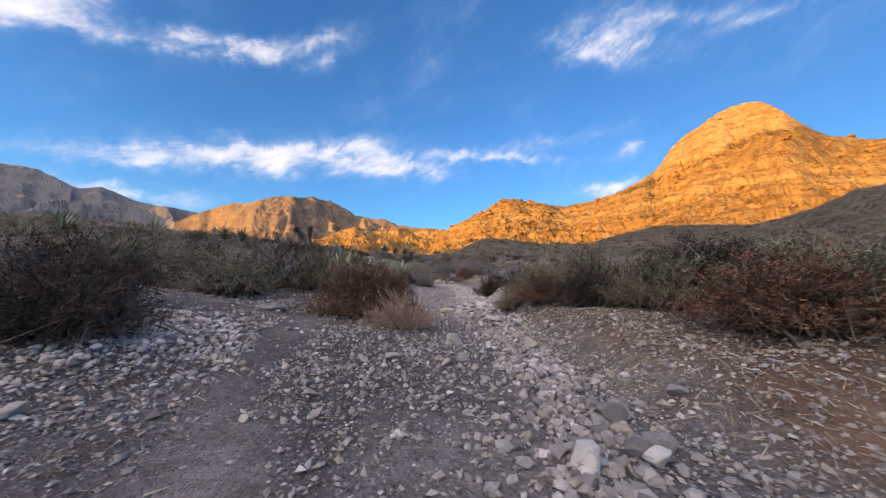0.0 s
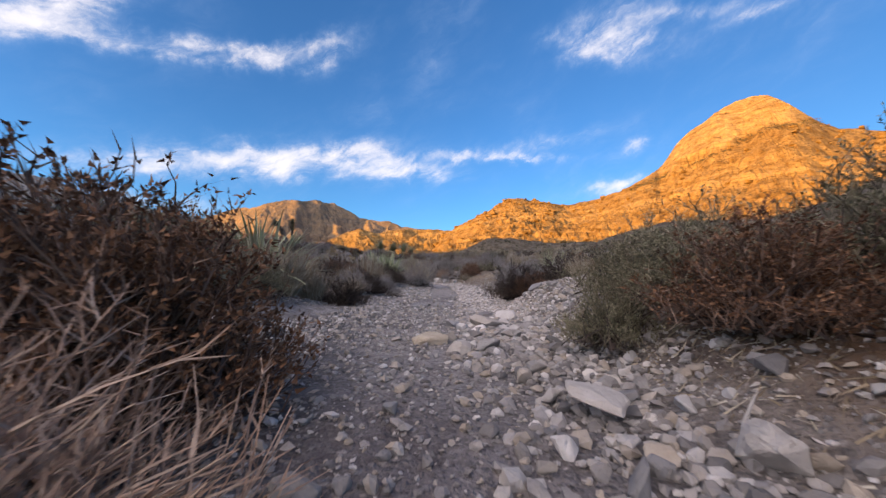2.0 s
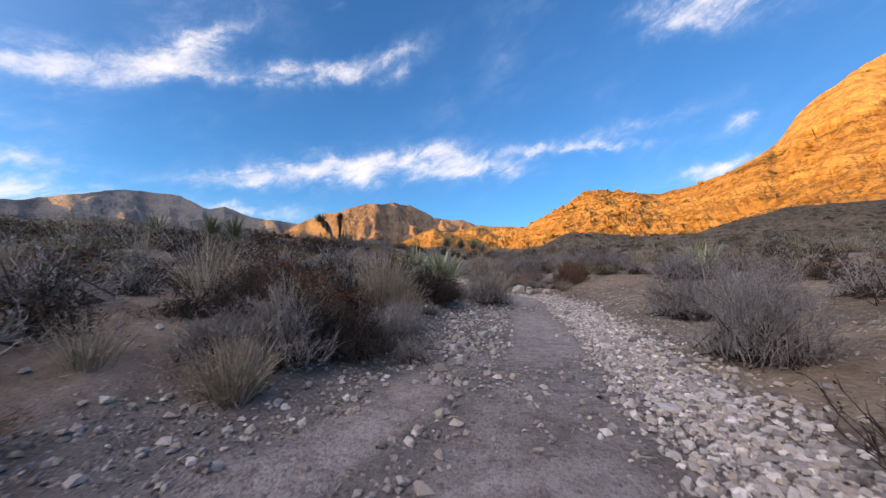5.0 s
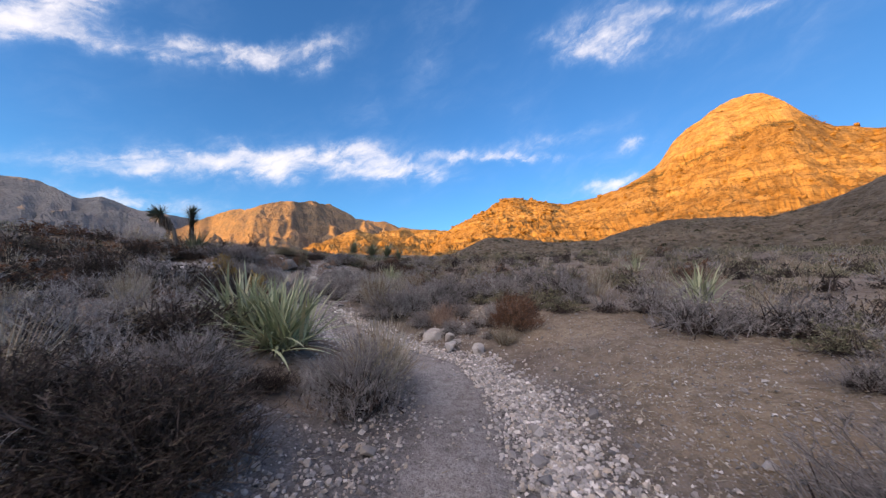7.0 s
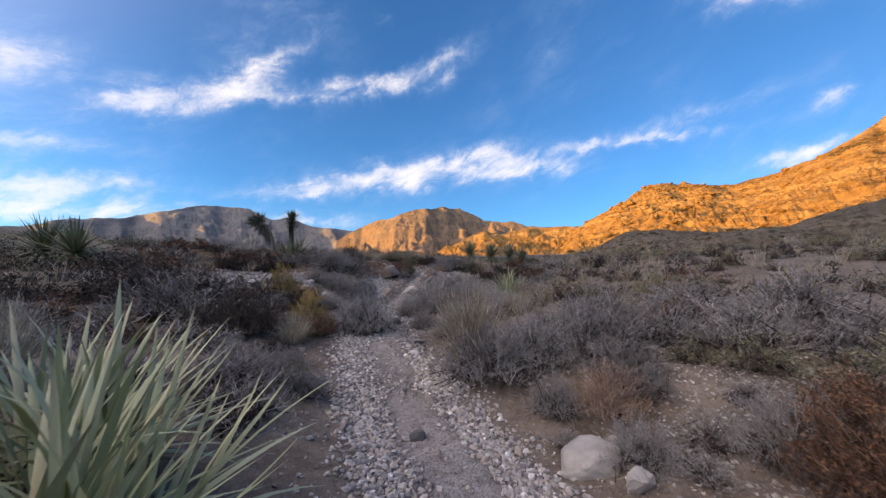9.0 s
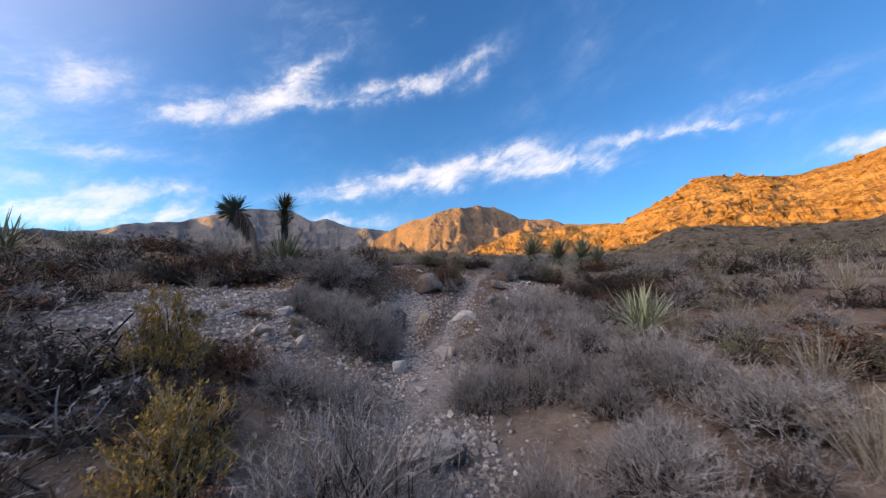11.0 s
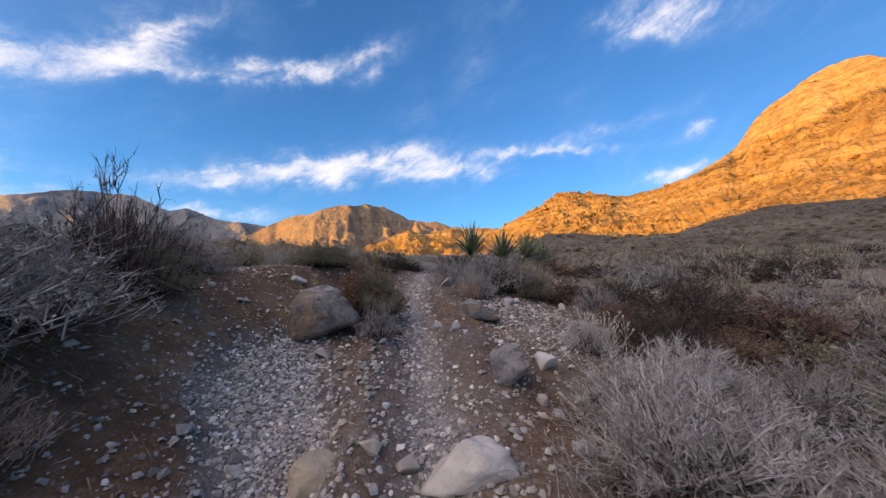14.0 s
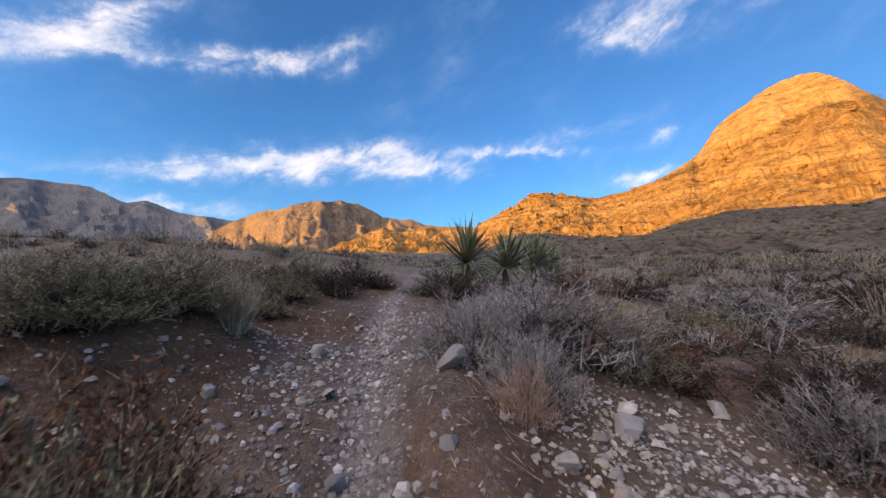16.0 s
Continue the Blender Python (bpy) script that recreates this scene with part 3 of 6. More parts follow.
def make_ground():
    xs = stretched(-9.5, 4.5, 0.12, 4400.0, 1.15)
    ys = stretched(-0.3, 32.0, 0.115, 4400.0, 1.15)
    gx, gy = np.meshgrid(xs, ys)
    x, y = gx.ravel(), gy.ravel()
    z = ground(x, y)
    me = mesh_from("ground", np.stack([x, y, z], 1), grid_faces(len(ys), len(xs)), "ground", True)
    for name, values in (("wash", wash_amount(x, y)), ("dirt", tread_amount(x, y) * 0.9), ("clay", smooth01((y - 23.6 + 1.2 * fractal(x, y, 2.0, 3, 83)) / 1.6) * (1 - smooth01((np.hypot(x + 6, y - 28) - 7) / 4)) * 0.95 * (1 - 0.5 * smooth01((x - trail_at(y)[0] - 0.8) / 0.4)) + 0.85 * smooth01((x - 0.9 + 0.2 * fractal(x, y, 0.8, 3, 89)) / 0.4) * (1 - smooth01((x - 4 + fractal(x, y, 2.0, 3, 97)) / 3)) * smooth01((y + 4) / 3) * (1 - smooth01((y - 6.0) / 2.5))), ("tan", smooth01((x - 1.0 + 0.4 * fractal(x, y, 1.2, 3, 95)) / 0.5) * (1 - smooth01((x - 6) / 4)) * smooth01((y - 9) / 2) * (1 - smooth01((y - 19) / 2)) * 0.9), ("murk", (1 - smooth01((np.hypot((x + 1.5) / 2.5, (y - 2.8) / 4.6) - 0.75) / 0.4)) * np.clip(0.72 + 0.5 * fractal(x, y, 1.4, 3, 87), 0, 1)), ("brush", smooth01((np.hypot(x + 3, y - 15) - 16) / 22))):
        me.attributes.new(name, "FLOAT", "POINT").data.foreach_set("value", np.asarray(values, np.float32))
    return tagged(new("ground", me), "stony desert ground with grey flood gravel, brown soil and a worn trail", "ground", kind="structure")


GROUND = make_ground()


# ---- mountains ----
def make_mountain(name, label, profile, near, far, mat, rough, dome=None, foot=4.2, steps=(420, 150), crag=1.0, bow=1.0, ledge=(0.0, 1.0), back=0.6, spur=(7.0, 0.75), seed=0):
    """A mountain seen from the trail: its skyline as degrees left and degrees high, its foot and its crest in metres."""
    prof = np.array(sorted(profile), float)
    az = np.linspace(prof[0, 0], prof[-1, 0], steps[0])
    top = np.interp(az, prof[:, 0], prof[:, 1])
    kernel = np.hanning(7) / np.hanning(7).sum()
    top = np.convolve(np.pad(top, 3, mode="edge"), kernel, mode="valid")
    crest = far * (1 + 0.10 * fractal(az * 1.0, az * 0, 9.0, 3, seed))
    s = np.linspace(0, 1 + back, steps[1])
    a, t = np.meshgrid(np.radians(az), s)
    tops, rc = np.meshgrid(top, s)[0], np.meshgrid(crest, s)[0]
    r = near + (rc - near) * t
    px, py = -np.sin(a) * r, np.cos(a) * r
    up = np.clip(t, 0, 1) ** bow
    el = foot + (tops - foot) * up
    z = r * np.tan(np.radians(el))
    drop = np.maximum(t - 1, 0)
    z = z - drop * (rc - near) * np.tan(np.radians(tops)) * 1.6
    # gullies and spurs run down the slope, crags break its face
    gully = np.abs(fractal(np.degrees(a) * near * 0.0175, r * 0.22, rough * spur[0], 4, seed + 3))
    crags = fractal(px, py, rough * 1.6, 5, seed + 9, 0.58)
    mid = np.sin(np.clip(t, 0, 1) * math.pi) ** 0.7
    edge = np.clip(t * 4, 0, 1)
    z = z + (-(gully * spur[1]) * mid + crags * 0.42 * (0.25 + 0.75 * mid) * crag) * rough * edge
    # bands of harder rock stand out as ledges
    height, step = ledge
    phase = (z + 0.5 * step * fractal(px, py, rough * 6, 3, seed + 21)) / step
    z = z + height * (np.sin(2 * math.pi * phase) * 0.5 + np.sin(4 * math.pi * phase) * 0.2) * mid * (0.5 + 0.5 * fractal(px, py, rough * 4, 2, seed + 23))
    z = z - (1 - edge) * 6.0
    wall = np.zeros_like(z)
    if dome:
        # a bare cliff dome stands above the scree
        line = np.interp(-np.degrees(a), dome[0], dome[1])
        high = np.degrees(np.arctan2(z, r)) - line + 0.5 * fractal(px, py, 150.0, 4, seed + 31)
        wall = smooth01(high / 0.5) * smooth01((-np.degrees(a) - dome[0][0]) / 2.0) * smooth01((dome[0][-1] + np.degrees(a)) / 4.0)
        z = z + (9.0 + 16.0 * fractal(px + 0.8 * py, py * 0.35, 120.0, 5, seed + 37, 0.6)) * wall * np.clip((0.95 - t) * 6, 0, 1)
    me = mesh_from(name, np.stack([px.ravel(), py.ravel(), z.ravel()], 1), grid_faces(*a.shape), mat, False)
    me.attributes.new("cliff", "FLOAT", "POINT").data.foreach_set("value", np.asarray(wall.ravel(), np.float32))
    tagged(new(name, me), label, "mountain", kind="structure")
    return px, py, z, t


PEAK_LINE = [(2.5, 5.0), (0.5, 7.6), (-1.4, 8.7), (-5.8, 11.0), (-9.4, 13.0), (-10.7, 13.2), (-14.6, 12.5), (-18.8, 11.7), (-22.8, 12.5), (-25.9, 13.4),
             (-28.8, 14.7), (-30.9, 15.9), (-32.6, 18.3), (-34.3, 19.8), (-36.8, 21.2), (-39.2, 22.3), (-41.2, 22.5), (-42.5, 21.9), (-44.4, 20.1),
             (-46.2, 18.1), (-47.3, 17.0), (-49.1, 16.5), (-51.7, 15.4), (-58, 14.0), (-70, 12.0), (-90, 9.0), (-120, 6.0)]
MESA_LINE = [(37, 6.5), (34.3, 8.3), (30.0, 10.1), (28.9, 9.9), (25.1, 11.3), (19.9, 11.8), (17.8, 11.7), (15.2, 10.5), (14.0, 9.5), (11.4, 9.3), (9.6, 9.5),
             (7.4, 8.5), (1.1, 8.2), (-4, 8.0)]
HILL_LINE = [(23, 4.4), (19.7, 5.4), (16.4, 7.0), (13.8, 8.2), (11.3, 7.5), (9.0, 7.9), (6.0, 8.2), (2.5, 8.3), (-2, 8.0), (-6, 7.0)]
LEFT_LINE = [(100, 5.5), (77, 5.6), (73.3, 5.9), (69.7, 6.4), (67.3, 7.0), (63.5, 7.7), (59.9, 9.0), (54, 10.6), (50, 10.4), (48, 10.1), (46.0, 9.0),
             (44.1, 9.5), (41.8, 8.7), (37.9, 8.4), (34.3, 8.1), (30, 7.5)]
SLOPE = make_mountain("mountain_near", "sunlit orange rock mountain with a domed peak and scrubby slopes", PEAK_LINE, 300.0, 1750.0, "near_rock", 40.0, ((27.0, 29.0, 35.8, 41.5, 48.0), (13.2, 14.0, 16.0, 18.4, 18.0)), steps=(500, 165), bow=1.0, ledge=(9.0, 42.0), seed=2)
make_mountain("mountain_mesa", "flat-topped rock mountain with cliffs, half in shade", MESA_LINE, 2200.0, 3300.0, "mesa_rock", 170.0, foot=3.0, steps=(270, 95), crag=1.0, bow=0.8, ledge=(30.0, 130.0), spur=(2.2, 1.15), seed=5)
make_mountain("mountain_foothill", "low sunlit rocky foothill below the mesa", HILL_LINE, 1300.0, 1950.0, "near_rock", 50.0, foot=3.5, steps=(240, 80), ledge=(8.0, 40.0), seed=8)
make_mountain("mountain_far", "distant grey mountain range in evening shade, haze put into its colour", LEFT_LINE, 3200.0, 4300.0, "far_rock", 150.0, foot=3.0, steps=(320, 80), crag=0.8, ledge=(25.0, 120.0), spur=(3.6, 1.5), seed=11)


NEAR_LINE = [(4, 3.6), (1, 4.0), (-1, 4.4), (-4, 5.9), (-6, 6.9), (-9, 7.0), (-12, 6.6), (-16, 6.2), (-22, 6.1), (-26, 7.4), (-31, 8.5), (-36, 8.4), (-41, 8.1), (-45, 8.9),
             (-49, 10.6), (-53, 11.4), (-62, 11.5), (-80, 9.0), (-110, 6.0)]
KNOLL = make_mountain("mountain_knolls", "low scrubby rock knolls lying in shade", NEAR_LINE, 95.0, 360.0, "knoll_rock", 9.0, foot=4.0, steps=(350, 95), crag=0.8, bow=0.9, ledge=(1.0, 9.0), seed=14)


def make_shade_ridge():
    """The ridge behind the walker that keeps the evening sun off the trail."""
    ray = Vector((math.sin(radians(180 - SUN_LEFT)), math.cos(radians(180 - SUN_LEFT)), 0))
    side = Vector((-ray.y, ray.x, 0))
    u, w = np.meshgrid(np.linspace(-1600, 660, 140), np.linspace(-1, 1, 31))
    crest = np.interp(u, RIDGE[:, 0], RIDGE[:, 1]) + 6.0 * fractal(u, u * 0, 90.0, 4, 41)
    z = crest * (1 - np.abs(w) ** 1.4) - 12 + fractal(u, w * 330, 60.0, 3, 43) * 6 * (np.abs(w) > 0.1)
    along = -950 + w * 330
    x, y = ray.x * along + side.x * u, ray.y * along + side.y * u
    me = mesh_from("mountain_behind", np.stack([x.ravel(), y.ravel(), z.ravel()], 1), grid_faces(*u.shape), "near_rock")
    tagged(new("mountain_behind", me), "dark ridge behind the trail with the sun low above it", "mountain", kind="structure")


RIDGE = np.array([(-1600, 210), (-400, 215), (0, 214), (120, 214), (207, 222), (300, 212), (350, 208), (450, 218), (548, 224), (600, 190), (640, 90), (660, 10)], float)
make_shade_ridge()


# ---- plants ----
rng = np.random.default_rng(7)


def unit(v):
    return v / np.maximum(np.linalg.norm(v, axis=-1, keepdims=True), 1e-9)


def ribbons(a, b, c, w0, w1, segs):
    """Tapered strips along the curves a, b, c: each turned its own way."""
    n = len(a)
    t = np.linspace(0, 1, segs + 1)[None, :, None]
    p = a[:, None] * (1 - t) ** 2 + 2 * b[:, None] * t * (1 - t) + c[:, None] * t**2
    side = unit(np.cross(unit(c - a), unit(rng.normal(size=(n, 3)))))[:, None]
    w = (np.asarray(w0).reshape(-1, 1, 1) * (1 - t) + np.asarray(w1).reshape(-1, 1, 1) * t) * 0.5
    v = np.stack([p - side * w, p + side * w], 2).reshape(-1, 3)
    k = (np.arange(n)[:, None] * (segs + 1) + np.arange(segs)[None]).ravel() * 2
    return v, np.stack([k, k + 1, k + 3, k + 2], 1)


def sticks(a, b, c, w0, w1, segs):
    """Tapered round branches along the curves a, b, c."""
    n = len(a)
    t = np.linspace(0, 1, segs + 1)[None, :, None]
    p = a[:, None] * (1 - t) ** 2 + 2 * b[:, None] * t * (1 - t) + c[:, None] * t**2
    u = unit(np.cross(unit(c - a), rng.normal(size=(n, 3))))
    w = unit(np.cross(unit(c - a), u))
    r = (w0 * (1 - t) + w1 * t) * 0.5
    ring = [p + (u[:, None] * math.cos(k * 2.0944) + w[:, None] * math.sin(k * 2.0944)) * r for k in range(3)]
    v = np.stack(ring, 2).reshape(-1, 3)
    k = (np.arange(n)[:, None] * (segs + 1) + np.arange(segs)[None]).ravel() * 3
    quads = [np.stack([k + i, k + (i + 1) % 3, k + 3 + (i + 1) % 3, k + 3 + i], 1) for i in range(3)]
    return v, np.concatenate(quads)


def spikes(a, c, width):
    """Fine sprigs: one sliver each."""
    n = len(a)
    side = unit(np.cross(unit(c - a), rng.normal(size=(n, 3)))) * (width * 0.5)
    return np.stack([a - side, a + side, c], 1).reshape(-1, 3), np.arange(3 * n).reshape(-1, 3)


def merged(*sets):
    verts, faces, n = [], [], 0
    for v, f in sets:
        verts.append(v)
        faces.append(f + n)
        n += len(v)
    return np.concatenate(verts), np.concatenate(faces)


def curve_at(a, b, c, t):
    t = t[:, None]
    return a * (1 - t) ** 2 + 2 * b * t * (1 - t) + c * t**2


def blades(at, way, length, width):
    """Small pointed leaves."""
    n = len(at)
    side = unit(np.cross(way, rng.normal(size=(n, 3)))) * width[:, None] * 0.5
    base = at + way * length[:, None] * 0.3
    v = np.stack([base - side, at + way * length[:, None], base + side], 1).reshape(-1, 3)
    return v, np.arange(3 * n).reshape(-1, 3)


def shrub_meshes(name, wood, leaf, stems=44, twigs=420, sprigs=1800, leaves=600, upright=0.6, leaf_size=0.030, twig_width=0.0075, reach=0.17, sprig_length=0.07, core=260, ragged=0.3, round_wood=False):
    """A shrub one metre wide and one metre high: stems fanning from the root to an uneven dome, forking into twigs, and its sprigs or leaves."""
    as_tris = lambda v, f: (v, np.concatenate([f[:, :3], f[:, [0, 2, 3]]]))
    turn = np.arange(stems) * 2.4 + rng.uniform(-0.5, 0.5, stems)
    lean = np.arccos(np.linspace(0.985, 0.10, stems)) + rng.uniform(-0.1, 0.1, stems)
    way = np.stack([np.cos(turn) * np.sin(lean), np.sin(turn) * np.sin(lean), np.cos(lean)], 1)
    # the dome bulges into lobes
    lobe = unit(rng.normal(size=(7, 3)) * np.array([1, 1, 0.5]) + np.array([0, 0, 0.4]))
    bulge = np.max(np.clip(way @ lobe.T, 0, 1) ** 5, axis=1)
    far = (0.80 + 0.26 * bulge) * rng.uniform(1 - ragged, 1, stems)
    root = rng.normal(0, 0.055, (stems, 3)) * np.array([1, 1, 0]) - np.array([0, 0, 0.02])
    end = way * far[:, None] * np.array([0.43, 0.43, 0.80]) + np.array([0, 0, 0.03])
    middle = root + (end - root) * rng.uniform(0.4, 0.6, (stems, 1)) + rng.normal(0, 0.045, (stems, 3)) + np.array([0, 0, 0.06 * upright])
    s1 = sticks(root, middle, end, twig_width * 1.9, twig_width * 0.7, 4) if round_wood else ribbons(root, middle, end, np.full(stems, twig_width * 1.6), np.full(stems, twig_width * 0.8), 3)
    # forking twigs
    own, t = rng.integers(0, stems, twigs), rng.uniform(0.06, 1.0, twigs) ** 0.75
    start = curve_at(root[own], middle[own], end[own], t)
    tangent = unit(end[own] - middle[own] * 0.6 - root[own] * 0.4)
    out = unit(tangent * 0.9 + unit(rng.normal(size=(twigs, 3))) * 0.75 + np.array([0, 0, 0.5 * upright]))
    stop = start + out * (reach * rng.uniform(0.5, 1.15, twigs) * (1.25 - 0.5 * t))[:, None]
    # some stand low round the foot
    foot = rng.uniform(size=twigs) < 0.24
    turn, wide = rng.uniform(0, 2 * math.pi, twigs), 0.40 * np.sqrt(rng.uniform(0.05, 1, twigs))
    ring = np.stack([np.cos(turn) * wide, np.sin(turn) * wide, rng.uniform(0, 0.10, twigs)], 1)
    rise = unit(ring * np.array([1.0, 1.0, 0]) + rng.normal(0, 0.25, (twigs, 3)) + np.array([0, 0, 0.9]))
    start[foot], out[foot], stop[foot] = ring[foot], rise[foot], (ring + rise * reach * rng.uniform(0.8, 1.6, (twigs, 1)))[foot]
    start[:, 2], stop[:, 2] = np.maximum(start[:, 2], 0.0), np.maximum(stop[:, 2], 0.015)
    bend = (start + stop) / 2 + rng.normal(0, 0.14, (twigs, 3)) * reach
    s2 = sticks(start, bend, stop, twig_width, twig_width * 0.45, 2) if round_wood else ribbons(start, bend, stop, np.full(twigs, twig_width), np.full(twigs, twig_width * 0.5), 2)
    # sprigs on the twigs
    pick = rng.integers(0, twigs, sprigs)
    a3 = curve_at(start[pick], bend[pick], stop[pick], rng.uniform(0.15, 1.0, sprigs))
    way = unit(out[pick] * 0.8 + rng.normal(0, 0.5, (sprigs, 3)) + np.array([0, 0, 0.45 * upright]))
    c3 = a3 + way * sprig_length * rng.uniform(0.5, 1.2, (sprigs, 1))
    c3[:, 2] = np.maximum(c3[:, 2], 0.01)
    s3 = spikes(a3, c3, twig_width * 0.8)
    # slivers that close the dome; their dark colour stands in for inner shade
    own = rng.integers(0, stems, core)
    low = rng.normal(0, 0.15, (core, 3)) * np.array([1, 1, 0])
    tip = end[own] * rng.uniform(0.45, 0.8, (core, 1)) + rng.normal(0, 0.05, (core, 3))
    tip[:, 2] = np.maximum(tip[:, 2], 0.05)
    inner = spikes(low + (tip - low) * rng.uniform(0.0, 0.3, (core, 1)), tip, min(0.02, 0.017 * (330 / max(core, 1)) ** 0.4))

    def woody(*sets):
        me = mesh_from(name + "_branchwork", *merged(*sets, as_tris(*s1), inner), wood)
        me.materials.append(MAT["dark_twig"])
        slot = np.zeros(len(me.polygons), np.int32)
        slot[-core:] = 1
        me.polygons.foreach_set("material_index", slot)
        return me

    if not leaves:
        return woody(as_tris(*s2)), mesh_from(name + "_twig", *s3, wood), "twig_mass"
    pick = rng.integers(0, sprigs, leaves)
    at = a3[pick] + (c3[pick] - a3[pick]) * rng.uniform(0.1, 1.0, (leaves, 1))
    way = unit(unit(c3[pick] - a3[pick]) * 0.8 + rng.normal(0, 0.7, (leaves, 3)) + np.array([0, 0, 0.25]))
    leaf_set = blades(at, way, leaf_size * rng.uniform(0.6, 1.4, leaves), leaf_size * rng.uniform(0.32, 0.55, leaves))
    return woody(as_tris(*s2), s3), mesh_from(name + "_foliage", *leaf_set, leaf), "foliage"


def grass_meshes(name, mat, count=420, arch=0.35):
    turn = rng.uniform(0, 2 * math.pi, count)
    out = rng.uniform(0, 1, count) ** 0.7
    tall = rng.uniform(0.45, 1.0, count) * (1 - 0.35 * out)
    root = np.stack([np.cos(turn) * out * 0.14, np.sin(turn) * out * 0.14, np.full(count, -0.02)], 1)
    end = np.stack([np.cos(turn) * out * 0.38, np.sin(turn) * out * 0.38, tall], 1) + rng.normal(0, 0.085, (count, 3))
    ctrl = root + (end - root) * 0.5 + np.array([0, 0, 1.0]) * (arch * 0.35 * out)[:, None]
    v, f = ribbons(root, ctrl, end, np.full(count, 0.009), np.full(count, 0.002), 3)
    fine = count * 4
    pick = rng.integers(0, count, fine)
    start = curve_at(root[pick], ctrl[pick], end[pick], rng.uniform(0.15, 0.9, fine))
    tips = blades(start, unit(end[pick] - root[pick] + rng.normal(0, 0.35, (fine, 3))), rng.uniform(0.06, 0.22, fine), np.full(fine, 0.006))
    return mesh_from(name + "_blade", v, f, mat), mesh_from(name + "_tip", *tips, mat), "seed_head"


PLANTS = {
    "dark": ("dark brown desert shrub with small dull leaves", "shrub", "dark_twig", "dark_leaf", dict(leaves=2400, sprigs=1600, twigs=340, leaf_size=0.026)),
    "gray": ("grey twiggy desert shrub, dry and dense", "shrub", "gray_twig", "gray_leaf", dict(leaves=900, sprigs=2600, twigs=460, leaf_size=0.024, twig_width=0.0062, upright=0.9)),
    "pale": ("pale dead shrub of bare bleached twigs", "shrub", "pale_twig", "", dict(leaves=0, twigs=560, sprigs=3000, upright=1.2, twig_width=0.0060, reach=0.20, sprig_length=0.07, ragged=0.4)),
    "rust": ("rusty brown dried shrub with withered leaves", "shrub", "rust_twig", "rust_leaf", dict(leaves=3600, sprigs=1700, twigs=360, leaf_size=0.028)),
    "dry": ("bleached dry bush of bare tangled branches", "shrub", "dry_twig", "", dict(leaves=0, stems=90, twigs=620, sprigs=2600, twig_width=0.0066, reach=0.22, sprig_length=0.09, core=20, ragged=0.35, round_wood=True)),
    "sage": ("grey-green sagebrush with narrow leaves", "shrub", "olive_twig", "sage_leaf", dict(leaves=3600, sprigs=1400, twigs=320, leaf_size=0.028, upright=1.0)),
    "bare": ("tall bare dark bush with thin open branches", "shrub", "dark_twig", "dark_leaf", dict(leaves=900, stems=60, twigs=420, sprigs=1900, upright=1.2, twig_width=0.006, leaf_size=0.016, reach=0.24, sprig_length=0.10, core=30, ragged=0.45)),
    "yellow": ("yellowed rabbitbrush with feathery stems", "shrub", "straw", "yellow_leaf", dict(leaves=6500, twigs=460, sprigs=1800, leaf_size=0.036, upright=1.6)),
    "grass": ("clump of dry straw-coloured bunch grass", "grass clump", "straw", "", None),
}
PLANT_MESH = {}
for kind, (_, _, wood, leaf, how) in PLANTS.items():
    PLANT_MESH[kind] = [grass_meshes("grass", wood) if how is None else shrub_meshes(kind, wood, leaf, **how) for _ in range(3)]
    if kind in ("dark", "gray", "rust", "sage", "pale"):
        width = how.get("twig_width", 0.0075)
        size = 0.03 if kind == "pale" else how["leaf_size"]
        close = dict(how, stems=90, twigs=900, sprigs=int(how["sprigs"] * 2.3), leaves=int(how["leaves"] * 2.6), leaf_size=size * (0.95 if kind == "rust" else 0.75), twig_width=width * 0.72, reach=0.15, core=420, round_wood=True)
        PLANT_MESH[kind + "_close"] = [shrub_meshes(kind, wood, leaf, **close) for _ in range(3)]
        small = dict(how, stems=26, twigs=150, sprigs=int(how["sprigs"] * 0.5), leaves=int(how["leaves"] * 0.30), leaf_size=size * 1.7, twig_width=width * 1.05, core=170)
        PLANT_MESH[kind + "_small"] = [shrub_meshes(kind, wood, leaf, **small) for _ in range(4)]
        tiny = dict(how, stems=12, twigs=44, sprigs=300 if how["leaves"] < 1000 else 150, leaves=int(how["leaves"] * 0.08), leaf_size=size * 2.6, twig_width=width * 1.5, core=100)
        PLANT_MESH[kind + "_tiny"] = [shrub_meshes(kind, wood, leaf, **tiny) for _ in range(4)]
PLANT_MESH["grass_small"] = [grass_meshes("grass", "straw", 130) for _ in range(2)]
PLANT_MESH["grass_tiny"] = [grass_meshes("grass", "straw", 50) for _ in range(2)]


def put_plant(kind, x, y, wide, high, light=False):
    label, category = PLANTS[kind][:2]
    z = float(ground(x, y))
    root = new("grass_clump" if kind == "grass" else "shrub")
    root.matrix_basis = pose(x, y, z - 0.01, 0, 0, rng.uniform(0, 360)) @ Matrix.Diagonal((wide * 1.2, wide * 1.2, high * 1.05, 1))
    tagged(root, label, category, "desert shrubs" if kind != "grass" else "grass clumps")
    near = abs(x - float(np.interp(y, TRAIL[:, 0], TRAIL[:, 1]))) < 2.9 and wide > 0.55 and y < 32
    version = kind + ("_small" if light else "_close" if near else "")
    choices = PLANT_MESH[version if version in PLANT_MESH else kind]
    wood, fine, fine_name = choices[int(rng.integers(0, len(choices)))]
    tagged(part("blade_tuft" if kind == "grass" else "branchwork", wood, root), kind="stuff")
    tagged(part(fine_name, fine, root), kind="stuff")
    return root


